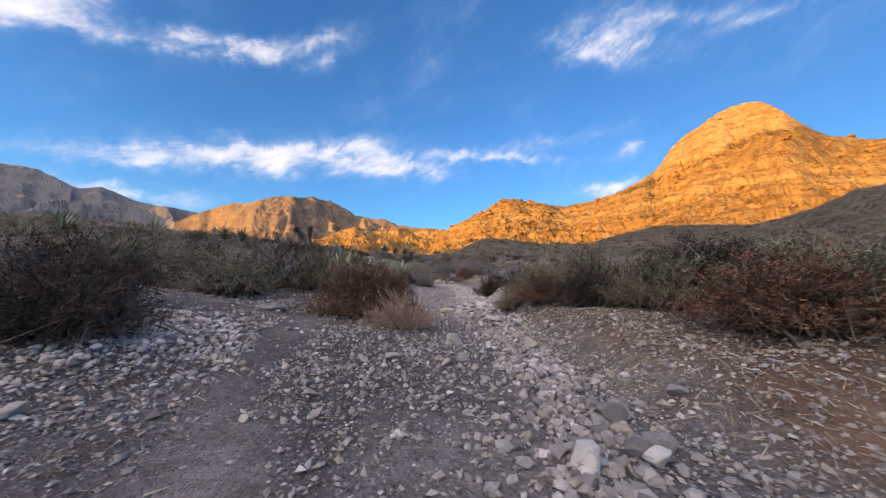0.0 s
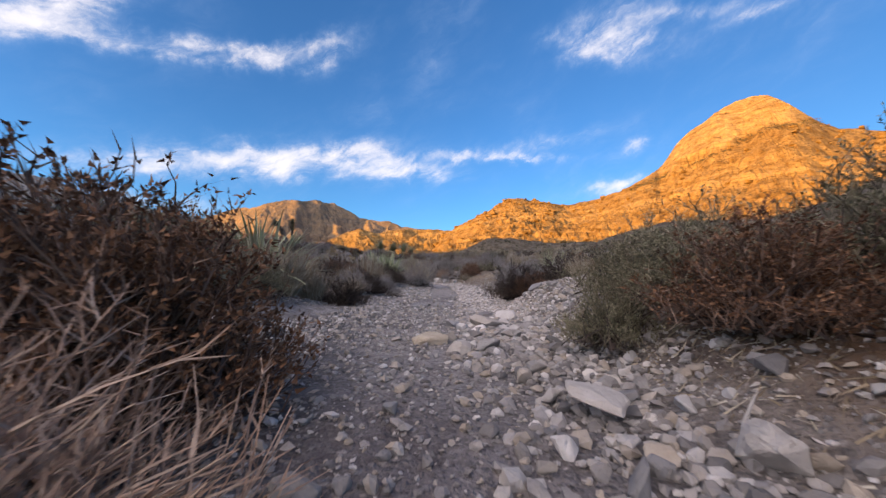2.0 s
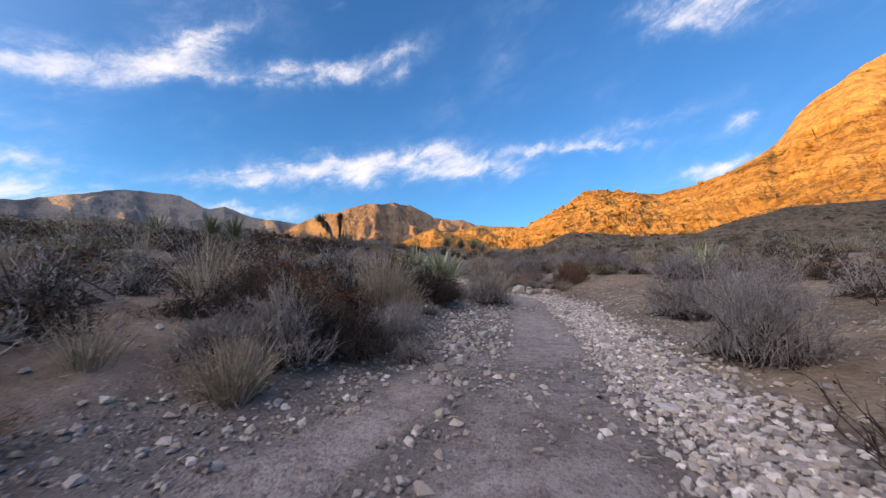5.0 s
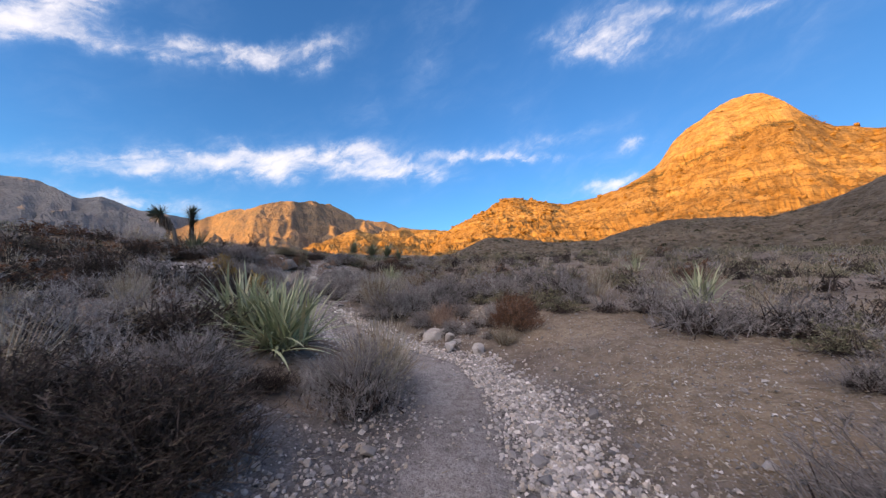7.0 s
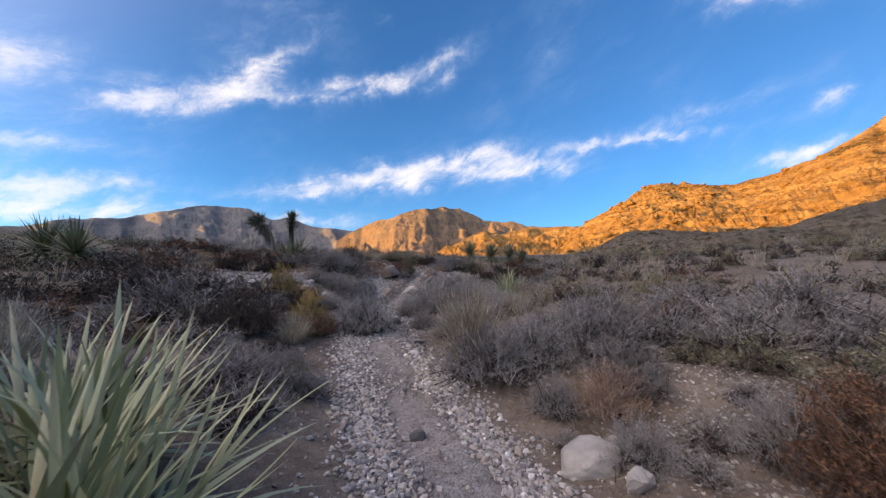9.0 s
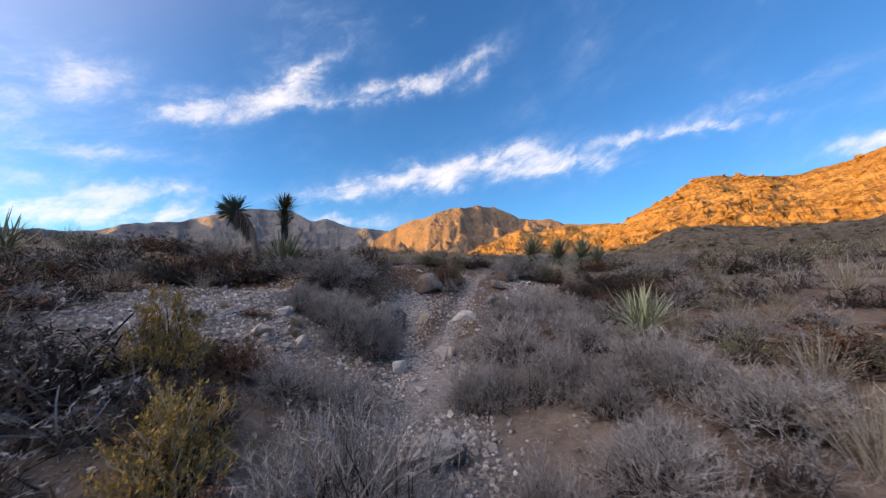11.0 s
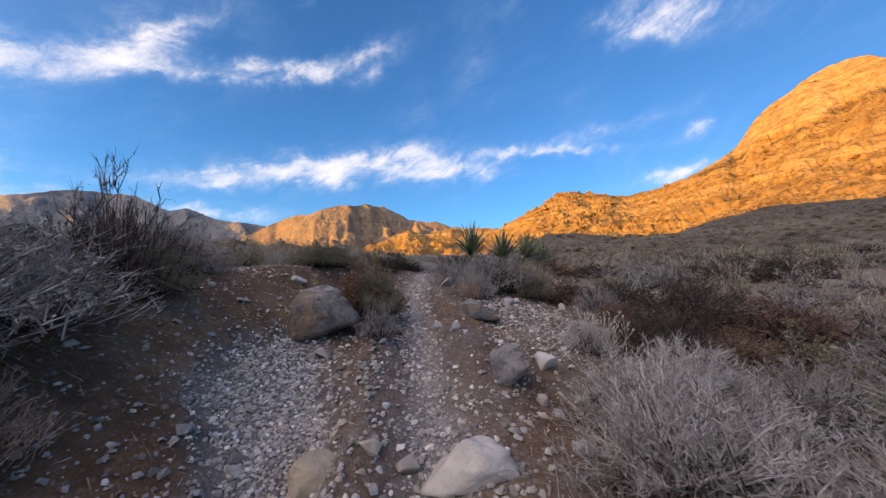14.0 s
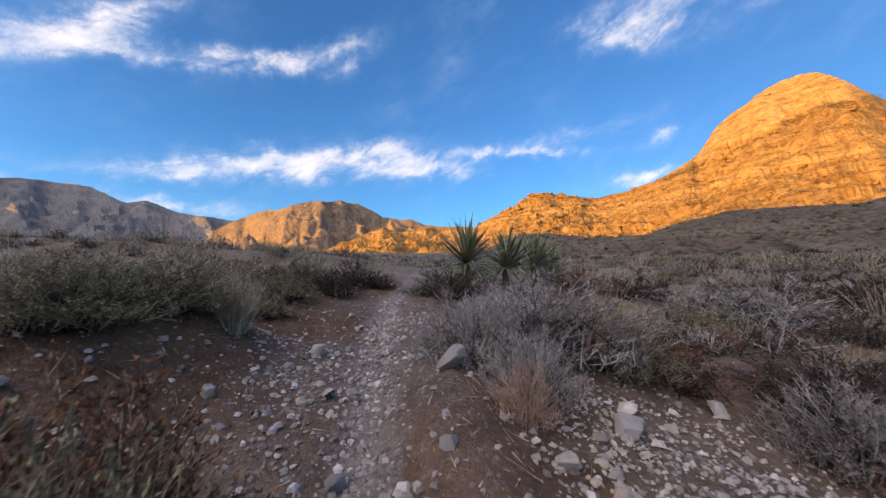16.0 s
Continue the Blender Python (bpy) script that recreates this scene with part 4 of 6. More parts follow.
KEY = {
    "sage": [(-6.42, 29.36, 0.6, 0.75), (1.14, 5.68, 0.66, 0.58), (1.5, 5.5, 0.9, 0.66), (-2.7, 7.9, 1.4, 1.1), (-3.6, 7.2, 1.5, 1.15), (-2.35, 6.75, 1.4, 0.95), (-8.0, 32.9, 0.8, 0.5), (-8.6, 34.6, 1.2, 0.65), (-9.8, 34.8, 1.4, 0.7), (-9.0, 32.0, 1.1, 0.62), (-9.6, 31.4, 1.2, 0.62), (-9.2, 33.2, 1.3, 0.66), (-10.2, 32.4, 1.3, 0.7), (-10.6, 31.2, 1.2, 0.65), (1.5, 6.0, 0.95, 0.62), (2.0, 5.0, 1.0, 0.85), (-3.52, 5.85, 1.79, 0.89), (-3.08, 5.21, 1.3, 0.81), (-2.6, 7.2, 1.3, 0.95), (-7.77, 27.86, 0.68, 0.58), (-7.8, 30.32, 0.68, 0.38), 
             (-7.74, 30.92, 0.91, 0.45), (0.04, 39.5, 0.71, 0.52), (-4.59, 31.85, 1.06, 0.6), (-7.8, 30.45, 0.86, 0.47), (3, 2.6, 1.6, 0.8), (2.3, 3.7, 1.3, 0.75), 
             (-1.9, 7.5, 0.9, 0.62), (-4.9, 5.4, 1.4, 1)],
    "bare": [(-3.19, 7.06, 1.37, 1.37), (-2.62, 6.94, 1.45, 1.04), (-7.79, 27.6, 0.88, 1.26), (2.9, 4.6, 1.3, 0.85)],
    "dark": [(1.75, 4.3, 0.9, 0.74), (-2.65, 30.54, 1.7, 0.73), (-3.19, 31.71, 1.28, 0.5), (-2.2, 31.5, 1.4, 0.7), (0.7, 35.2, 1.8, 0.85), (1.9, 35.6, 1.7, 0.8), (-8.9, 27.7, 1.1, 0.6), (-3.4, 29.9, 1.0, 0.55), (-7.8, 34.0, 0.9, 0.55), (-7.5, 35.4, 0.9, 0.5), (-2.95, 2.7, 1.2, 0.72), (-3.4, 3.4, 1.3, 0.85), (-2.6, 15.2, 1.3, 0.75), (-3.2, 14.6, 1.2, 0.7), (-2.7, 12.9, 1.1, 0.7), (-1.45, 11.54, 0.74, 0.6), (-1.65, 11.23, 0.67, 0.7), (-8.3, 33.6, 1.0, 0.5), (-2.4, 2.3, 1.14, 0.71), (2.88, 3.94, 1.53, 0.98), (-3.08, 7.96, 1.3, 1.14), (-2, 12.48, 0.65, 0.75), (-2.47, 11.71, 0.82, 0.68), (-1.67, 15.09, 1.18, 0.71), (-1.94, 15.31, 1.59, 0.8), 
             (-3.08, 17.32, 1.55, 0.78), (-7.52, 21.02, 1.64, 0.88), (-6.43, 18.43, 0.76, 0.51), (-4.93, 20.78, 1.32, 0.91), (-7.2, 20.64, 1.87, 0.65), 
             (-10.29, 24.88, 1.27, 0.87), (-3.46, 29.41, 1.16, 0.75), (-6.05, 34.44, 1.42, 0.78), (-7.95, 35.15, 1.23, 0.72), (13.32, 51.53, 1.47, 1.14), 
             (7.08, 39.64, 1.1, 0.62), (-3.37, 31.32, 0.94, 0.72), (-2.38, 36.37, 1.37, 0.69), (1.5, 10.0, 1.2, 0.9), (2.25, 9.9, 1.3, 0.95), 
             (-1.3, 8.9, 0.8, 0.55), (-9.4, 25.9, 1, 0.55), (-10.5, 25.6, 1.1, 0.55), (-9, 27, 1, 0.5), (3, 4, 1.5, 0.8), 
             (-2.45, 16.75, 0.8, 0.42), (-1.75, 16.6, 0.6, 0.34)],
    "rust": [(-3.55, 30.5, 0.7, 0.5), (-1.93, 30.02, 1.4, 0.65), (-2.89, 29.31, 0.9, 0.55), (-9.3, 26.9, 0.9, 0.55), (-7.0, 24.9, 0.3, 0.2), (-7.1, 24.2, 0.35, 0.2), (2.35, 2.5, 1.4, 0.82), (1.42, 5.02, 0.8, 0.62), (-2.23, 12.06, 1.12, 0.73), (1.2, 19.25, 0.85, 0.9), (1.31, 19.74, 0.72, 0.66), (-10.85, 25.91, 1.03, 0.64), 
             (-6.62, 29.45, 0.85, 0.95), (-7.61, 30.94, 0.22, 0.16), (-3, 33.01, 0.44, 0.44), (-3.4, 37.1, 1.91, 0.76), (-1.1, 4.9, 1.35, 1.22), (-0.75, 4.75, 0.95, 0.95), 
             (1.7, 9.8, 0.9, 0.6)],
    "grass": [(-1.9, 8.3, 0.9, 0.75), (-1.7, 8.75, 0.7, 0.6), (-2.1, 7.9, 0.8, 0.75), (-2.0, 13.65, 1.0, 0.85), (-1.6, 13.3, 0.7, 0.6), (-1.83, 13.19, 0.93, 0.82), (-0.77, 17.14, 1.07, 0.94), (-1.57, 21.43, 1.1, 1.03), (-6.96, 24.31, 0.2, 0.14), (-6.57, 24.49, 0.24, 0.18), (-6.38, 24.31, 0.22, 0.16), (-6.21, 24.28, 0.2, 0.15), (-6.95, 25.15, 0.3, 0.28), (-7.66, 25.68, 0.3, 0.22), (-7.6, 24.15, 0.2, 0.14), (-6.7, 24.05, 0.18, 0.12), (-4.49, 32.66, 1.18, 0.64), (-7.44, 31.2, 0.4, 0.46), 
             (-4.7, 18.38, 0.62, 0.73), (-1.8, 27.6, 0.6, 0.5), (-4.58, 31.9, 0.9, 0.65)],
    "pale": [(-2.28, 25.29, 1.18, 0.8), (-1.98, 24.89, 0.97, 0.7), (-3.7, 24.3, 0.7, 0.7), (-2.1, 22.3, 0.9, 0.6), (-4.25, 28.0, 1.0, 0.62), (-3.75, 28.35, 1.1, 0.66), (-4.1, 27.6, 0.7, 0.5), (-3.5, 28.85, 1.0, 0.6), (-1, 11.77, 0.4, 0.28), (2.65, 14.2, 1.2, 0.92), (-1.0, 17.95, 0.8, 0.6), (1.38, 21.4, 1.26, 0.74), (0.3, 20.71, 0.63, 0.42), (-3.05, 24.79, 1.01, 0.81), 
             (-2.65, 24.42, 0.81, 0.55), (-1.18, 27.05, 1.19, 0.72), (-4.25, 27.28, 1.28, 0.81), (-3.87, 25.67, 1.36, 0.91), (-4.26, 29.09, 0.5, 0.5), 
             (-6.78, 26, 0.66, 0.53), (-4.3, 17.94, 0.95, 0.67), (-3.3, 24.6, 0.9, 0.6), (-3, 26.4, 1.1, 0.7), (-2.2, 25.2, 1, 0.6), 
             (-3.3, 27.3, 1, 0.6), (-1.6, 24.3, 1.1, 0.6), (-2.4, 23.4, 0.9, 0.55), (-2.9, 22.9, 0.7, 0.5)],
    "dry": [(-0.02, 20.5, 0.66, 0.66), (-5.5, 30.65, 0.37, 0.4), (-7.17, 26.52, 0.54, 0.51), (-0.46, 4.15, 0.8, 0.62)],
    "yellow": [(-4.73, 22.05, 0.6, 0.8), (-5.9, 22.56, 0.66, 0.85)],
}
GRAY_NEAR = [(-1.24, 12.02, 0.78, 0.6), (-2.73, 13.91, 0.82, 0.62), (-1.42, 12.82, 0.58, 0.53), (-0.88, 16.65, 1.16, 0.95), (2.2, 14.6, 1.25, 0.92), (2.96, 14.41, 1.18, 0.74), (1.69, 12.15, 0.95, 1.01), (-3.65, 16.44, 1.16, 0.79), (-2.26, 16.28, 1.05, 0.8), (3.59, 18.16, 1.59, 0.87), (4.61, 17.91, 1.73, 0.9), (3.76, 19.53, 1.21, 0.81), (3.4, 15.99, 0.54, 0.41), (0.15, 20.95, 0.9, 0.7), (-1.21, 21.04, 1.49, 0.87), (0.04, 21.63, 1.74, 1.07), (2.57, 21.15, 1.52, 0.89), (-4.02, 18.67, 1.14, 0.62), (-0.74, 21.38, 1.16, 0.88), (-0.16, 21.7, 1.19, 0.91), (2.63, 20.27, 0.7, 0.7), (-3.84, 22.35, 1.29, 1.09), (-6.19, 20.62, 1.58, 0.96), (-3.4, 19.39, 1.23, 0.59), (0.8, 21.68, 1.29, 0.77), (1.36, 23.47, 1.32, 0.62), (2.15, 22.19, 1.29, 0.84), (-3.86, 24.16, 0.6, 0.6)]
GRAY_FAR = [(-3.6, 31.05, 0.95, 0.65), (-1.69, 11, 0.69, 0.69), (0.95, 19.75, 0.7, 0.65), (-6.24, 28.78, 0.42, 0.5), (-1.1, 31.1, 1.1, 0.55), (-1.3, 12.0, 0.6, 0.5), (-8.5, 32.6, 0.9, 0.55), (-9.7, 30.5, 1.1, 0.6), (-9.9, 33.6, 1.4, 0.65), (-3.1, 6.5, 1.5, 1.0), (-5.85, 25.25, 1.15, 0.85), (-5.65, 24.95, 0.8, 0.7), (-4.84, 23.4, 1, 0.53), (-5.21, 23.19, 0.83, 0.5), (-5.94, 24.95, 1.21, 0.95), (-6.74, 25.03, 0.57, 0.48), (-2.86, 28.47, 1.17, 0.72), (-5.26, 31.9, 1.97, 0.92), (-9.04, 26.16, 1.15, 0.54), (-7.75, 26.52, 1.88, 0.87), (-8.43, 28.5, 1.27, 0.74), (-1.24, 34.74, 2.29, 1), (-5.44, 30.92, 0.66, 0.58), (-5.75, 31.39, 1.01, 0.69), (-1.88, 35.08, 2.34, 0.75), (-6.47, 34.84, 1.05, 0.57), (-7.58, 26.31, 1.12, 0.8), (-7.79, 27.08, 0.96, 0.62), (-7.02, 25.85, 0.76, 0.71), (-6.6, 25.13, 1.2, 0.74), (-7.13, 25.07, 0.8, 0.62), (3.3, 9.4, 1.3, 0.85), (-8.6, 26.4, 0.9, 0.5), (-11.6, 26.4, 1.2, 0.6), (-4.6, 3.2, 1.2, 0.8), (-1.25, 16.95, 0.7, 0.5)]
KEY["gray"] = GRAY_NEAR + GRAY_FAR
YUCCAS = [(-2.05, 17.65, 1.8, 1.05, 115), (-2.7, 18.0, 1.6, 1.0, 85), (-2.35, 8.55, 1.2, 1.1, 85), (-2.2, 27.9, 1.4, 0.9, 80), (-8.22, 34.31, 0.7, 0.5, 34), (-7.72, 35.63, 0.7, 0.55, 34), (4.7, 19.7, 1.2, 0.85, 46), (8.05, 28.25, 1.2, 0.9, 36), (-20.16, 24.94, 1.6, 1.4, 40), (-12.23, 11.52, 1.2, 0.95, 44), (-9.72, 26.95, 1.15, 0.95, 110)]
STALKS = [(-4.25, 29.28, 0.32, 0.39, 9), (-4.0, 29.17, 0.33, 0.39, 12), (-4.0, 29.76, 0.37, 0.34, 8), (-3.75, 17.78, 0.64, 0.73, 9)]


USED = [(x, y, wide * 0.45) for x, y, wide, high, count in YUCCAS]
for kind, spots in KEY.items():
    for x, y, wide, high in spots:
        put_plant(kind, x, y, min(wide, 2.1 if y < 36 else 3.5), min(high, 1.6 if kind != "bare" else 2.3))
        USED.append((x, y, min(wide, 2.1) * 0.5))


def open_ground(x, y):
    """How bare the ground is kept: the trail, the flood basin and the gravel flats."""
    mid, base, rise_l, rise_r, half = trail_at(y)
    if abs(x - mid) < half + 0.75:
        return True
    if y < 6.5 and -3.6 < x < 1.0:
        return True
    if math.hypot((x - 2.4) / 1.7, (y - 16.2) / 3.6) < 1 or math.hypot((x + 7.6) / 1.9, (y - 24.2) / 2.0) < 1:
        return True
    if -8.2 < x < -6.0 and 26 < y < 30.6:
        return True
    if math.hypot((x + 4.55) / 0.85, (y - 30.0) / 1.7) < 1:
        return True
    return False


def clump_field(name, label, x, y, z, wide, mat, shards=26, shard=0.13, category="scrub", thick=0.45, long=2.4):
    """Many far shrubs in one mesh: loose domes of leaf shards."""
    n = len(x)
    d = unit(rng.normal(size=(n, shards, 3)))
    d[..., 2] = np.abs(d[..., 2])
    at = d * rng.uniform(0.35, 1.0, (n, shards, 1)) * (wide * 0.5)[:, None, None] * np.array([1, 1, 0.7])
    size = (wide * shard)[:, None, None]
    u, w = unit(rng.normal(size=(n, shards, 3))) * size * thick, unit(rng.normal(size=(n, shards, 3)) * 0.5 + d + np.array([0, 0, 0.5])) * size * long
    base = np.stack([x, y, z], 1)[:, None]
    p = at + base
    v = np.stack([p - u * 0.5, p + u * 0.5, p + w], 2).reshape(-1, 3)
    me = mesh_from(name, v, np.arange(len(v)).reshape(-1, 3), mat)
    return tagged(new(name, me), label, category, kind="stuff")


def mesh_arrays(me):
    v, f = np.empty(len(me.vertices) * 3, np.float32), np.empty(len(me.loops), np.int32)
    m = np.empty(len(me.polygons), np.int32)
    me.vertices.foreach_get("co", v)
    me.loops.foreach_get("vertex_index", f)
    me.polygons.foreach_get("material_index", m)
    return v.reshape(-1, 3), f.reshape(len(me.polygons), -1), m


def shrub_field(name, label, kind, x, y, wide, high):
    """Close-standing shrubs, too many to count, grown into one mesh."""
    models = [[mesh_arrays(half) for half in trio[:2]] for trio in PLANT_MESH[kind]]
    mats = [PLANT_MESH[kind][0][0].materials[:], PLANT_MESH[kind][0][1].materials[:]]
    z = ground(x, y) - 0.02
    verts, faces, slots, count = [], [], [], 0
    turn, pick = rng.uniform(0, 2 * math.pi, len(x)), rng.integers(0, len(models), len(x))
    for k in range(len(x)):
        c, s = math.cos(turn[k]), math.sin(turn[k])
        for half, (v, f, m) in enumerate(models[pick[k]]):
            w = wide[k] * 1.2
            verts.append(np.stack([(v[:, 0] * c - v[:, 1] * s) * w + x[k], (v[:, 0] * s + v[:, 1] * c) * w + y[k], v[:, 2] * high[k] * 1.05 + z[k]], 1))
            if f.shape[1] == 4:
                f, m = np.concatenate([f[:, :3], f[:, [0, 2, 3]]]), np.concatenate([m, m])
            faces.append(f + count)
            slots.append(m + half * len(mats[0]))
            count += len(v)
    me = mesh_from(name, np.concatenate(verts), np.concatenate(faces), "ground")
    me.materials.clear()
    for mat in mats[0] + mats[1]:
        me.materials.append(mat)
    me.polygons.foreach_set("material_index", np.concatenate(slots).astype(np.int32))
    return tagged(new(name, me), label, "scrub", kind="stuff")


LOOSE = {"gray": "grey twiggy shrubs", "dark": "dark brown shrubs", "sage": "grey-green sagebrush", "pale": "pale bleached shrubs", "grass": "straw-coloured grass", "rust": "rusty brown shrubs"}


def scatter_shrubs():
    """The looser growth between the large shrubs."""
    kinds = ["gray", "gray", "pale", "dark", "dark", "sage", "pale", "grass", "gray", "rust", "sage", "grass"]
    spots = list(USED)
    made, loose = 0, {}
    for _ in range(14000):
        y = rng.uniform(3.0, 34)
        mid = float(np.interp(y, TRAIL[:, 0], TRAIL[:, 1]))
        far = 0.9 + 5.0 * rng.uniform()
        x = mid + far * (1 if rng.uniform() < 0.46 else -1)
        if open_ground(x, y) or made > 330:
            continue
        wide = rng.uniform(0.5, 1.1) * (0.75 if far < 2.0 else 1.0)
        if any((x - a) ** 2 + (y - b) ** 2 < (0.52 * (r + wide * 0.5)) ** 2 for a, b, r in spots):
            continue
        if y < 8 and far < 5 and x > 0:
            wide *= 0.6
        kind = kinds[int(rng.integers(0, len(kinds)))]
        if far > 2.1:
            loose.setdefault(kind, []).append((x, y, wide, wide * rng.uniform(0.5, 0.8)))
        else:
            put_plant(kind, x, y, wide, wide * rng.uniform(0.5, 0.8))
        spots.append((x, y, wide * 0.5))
        USED.append((x, y, wide * 0.5))
        made += 1
    for kind, rows in loose.items():
        x, y, wide, high = np.array(rows).T
        shrub_field("loose_" + ("tufts" if kind == "grass" else kind + "_brush"), "loose " + LOOSE[kind] + " growing back from the trail", kind + "_small", x, y, wide, high)


scatter_shrubs()


def mid_scrub():
    """Close-standing scrub off the trail, too dense to count."""
    taken = []
    for kind, name, label, count in (("gray_tiny", "gray_scrub", "dense grey scrub covering the flats beside the trail", 220), ("pale_tiny", "pale_scrub", "pale dry scrub covering the flats beside the trail", 230),
                                     ("sage_tiny", "olive_scrub", "olive scrub covering the flats beside the trail", 400), ("dark_tiny", "brown_scrub", "dark scrub covering the flats beside the trail", 220),
                                     ("rust_tiny", "rusty_scrub", "rusty brown scrub covering the flats beside the trail", 130),
                                     ("grass_tiny", "pale_grass", "dry grass tufts covering the flats beside the trail", 650)):
        n = count * 6
        y = rng.uniform(4, 62, n)
        mid = np.interp(y, TRAIL[:, 0], TRAIL[:, 1])
        right = rng.uniform(size=n) < 0.58
        off = (4.3 + 16 * rng.uniform(0, 1, n) ** 1.2) * np.where(right, 1, -1)
        x = mid + off
        wide = rng.uniform(0.5, 1.2, n)
        keep = []
        for k in range(n):
            if open_ground(x[k], y[k]) or (y[k] < 9 and abs(off[k]) < 5.5):
                continue
            if any((x[k] - a) ** 2 + (y[k] - b) ** 2 < (0.42 * (r + wide[k] * 0.5)) ** 2 for a, b, r in USED):
                continue
            keep.append(k)
            if len(keep) == count:
                break
        USED.extend((x[k], y[k], wide[k] * 0.5) for k in keep)
        x, y, wide = x[keep], y[keep], wide[keep]
        shrub_field(name, label, kind, x, y, wide, wide * rng.uniform(0.5, 0.8, len(x)))


def far_scrub():
    for mat, name, label, count in (("gray_leaf", "far_scrub", "grey scrub spread over the distant flats", 1000), ("dark_leaf", "dark_scrub", "dark scrub spread over the distant flats", 1600),
                                    ("straw", "far_grass", "dry grass spread over the distant flats", 500), ("sage_leaf", "green_scrub", "olive scrub spread over the distant flats", 1900)):
        r = 13 * np.exp(rng.uniform(0, 1, count) * math.log(16))
        a = np.radians(rng.uniform(-75, 100, count))
        x, y = -4 - np.sin(a) * r, 16 + np.cos(a) * r
        keep = np.array([not open_ground(p, q) and (q > 39 or p > 9 or p < -16) for p, q in zip(x, y)])
        x, y = x[keep], y[keep]
        wide = rng.uniform(0.5, 1.4, len(x)) * (1 + 0.004 * np.hypot(x, y))
        close = np.hypot(x + 4, y - 16) < 48
        clump_field(name, label, x[close], y[close], ground(x[close], y[close]) - 0.05, wide[close], mat, 130, 0.042, "scrub", 0.6, 1.9)
        clump_field(name + "_beyond", label, x[~close], y[~close], ground(x[~close], y[~close]) - 0.05, wide[~close], mat, 22, 0.17, "scrub", 0.9, 1.2)


def left_rise():
    """Dark brush along the rise left of the bend."""
    for kind, name, label, n in (("dark_tiny", "rise_brush", "dark brush along the rise beside the bend", 110), ("rust_tiny", "rise_scrub", "brown scrub along the rise beside the bend", 45), ("gray_tiny", "rise_twigs", "grey twiggy scrub along the rise beside the bend", 90)):
        x, y = rng.uniform(-17, -5.2, n * 2), rng.uniform(13.5, 27.5, n * 2)
        keep = np.array([not open_ground(p, q) and (p < -8.6 or q < 22.4) for p, q in zip(x, y)])
        x, y = x[keep][:n], y[keep][:n]
        wide = rng.uniform(0.7, 1.5, len(x))
        shrub_field(name, label, kind, x, y, wide, wide * rng.uniform(0.4, 0.62, len(x)))


mid_scrub()
left_rise()
far_scrub()


def knoll_scrub():
    """Scrub that covers the shaded knolls."""
    px, py, z, t = [np.ravel(k) for k in KNOLL]
    for mat, name, label, count in (("hill_scrub", "knoll_scrub", "dark scrub covering the shaded knolls", 6500), ("gray_leaf", "knoll_grass", "grey scrub covering the shaded knolls", 2000),
                                    ("dark_leaf", "knoll_brush", "dark bushes covering the shaded knolls", 4200), ("sage_leaf", "knoll_sage", "olive scrub covering the shaded knolls", 4200)):
        pick = rng.choice(np.nonzero((t > 0.02) & (t < 1.05))[0], count)
        x, y, h = px[pick] + rng.normal(0, 1.2, count), py[pick] + rng.normal(0, 1.2, count), z[pick]
        clump_field(name, label, x, y, h - 0.15, rng.uniform(0.5, 1.3, count) * (0.7 + np.hypot(x, y) / 380), mat, 12, 0.2, "scrub", 0.9, 1.2)


knoll_scrub()


def knoll_junipers():
    """Dark round junipers dotted over the knolls."""
    px, py, z, t = [np.ravel(k) for k in KNOLL]
    pick = rng.choice(np.nonzero((t > 0.05) & (t < 0.95) & (px > 0))[0], 600)
    clump_field("knoll_junipers", "dark green junipers dotted over the knolls", px[pick], py[pick], z[pick] - 0.1, rng.uniform(0.9, 3.6, 600), "juniper", 60, 0.14, "scrub", 0.8, 1.3)


knoll_junipers()


def flat_junipers():
    """Dark bushes standing singly on the flats below the knolls."""
    n = 70
    a, r = np.radians(rng.uniform(-62, -4, n)), rng.uniform(48, 120, n)
    x, y = -4 - np.sin(a) * r, 22 + np.cos(a) * r
    clump_field("flat_junipers", "dark green bushes dotted over the flats", x, y, ground(x, y) - 0.1, rng.uniform(0.9, 2.6, n), "juniper", 150, 0.10, "scrub", 0.8, 1.3)


flat_junipers()


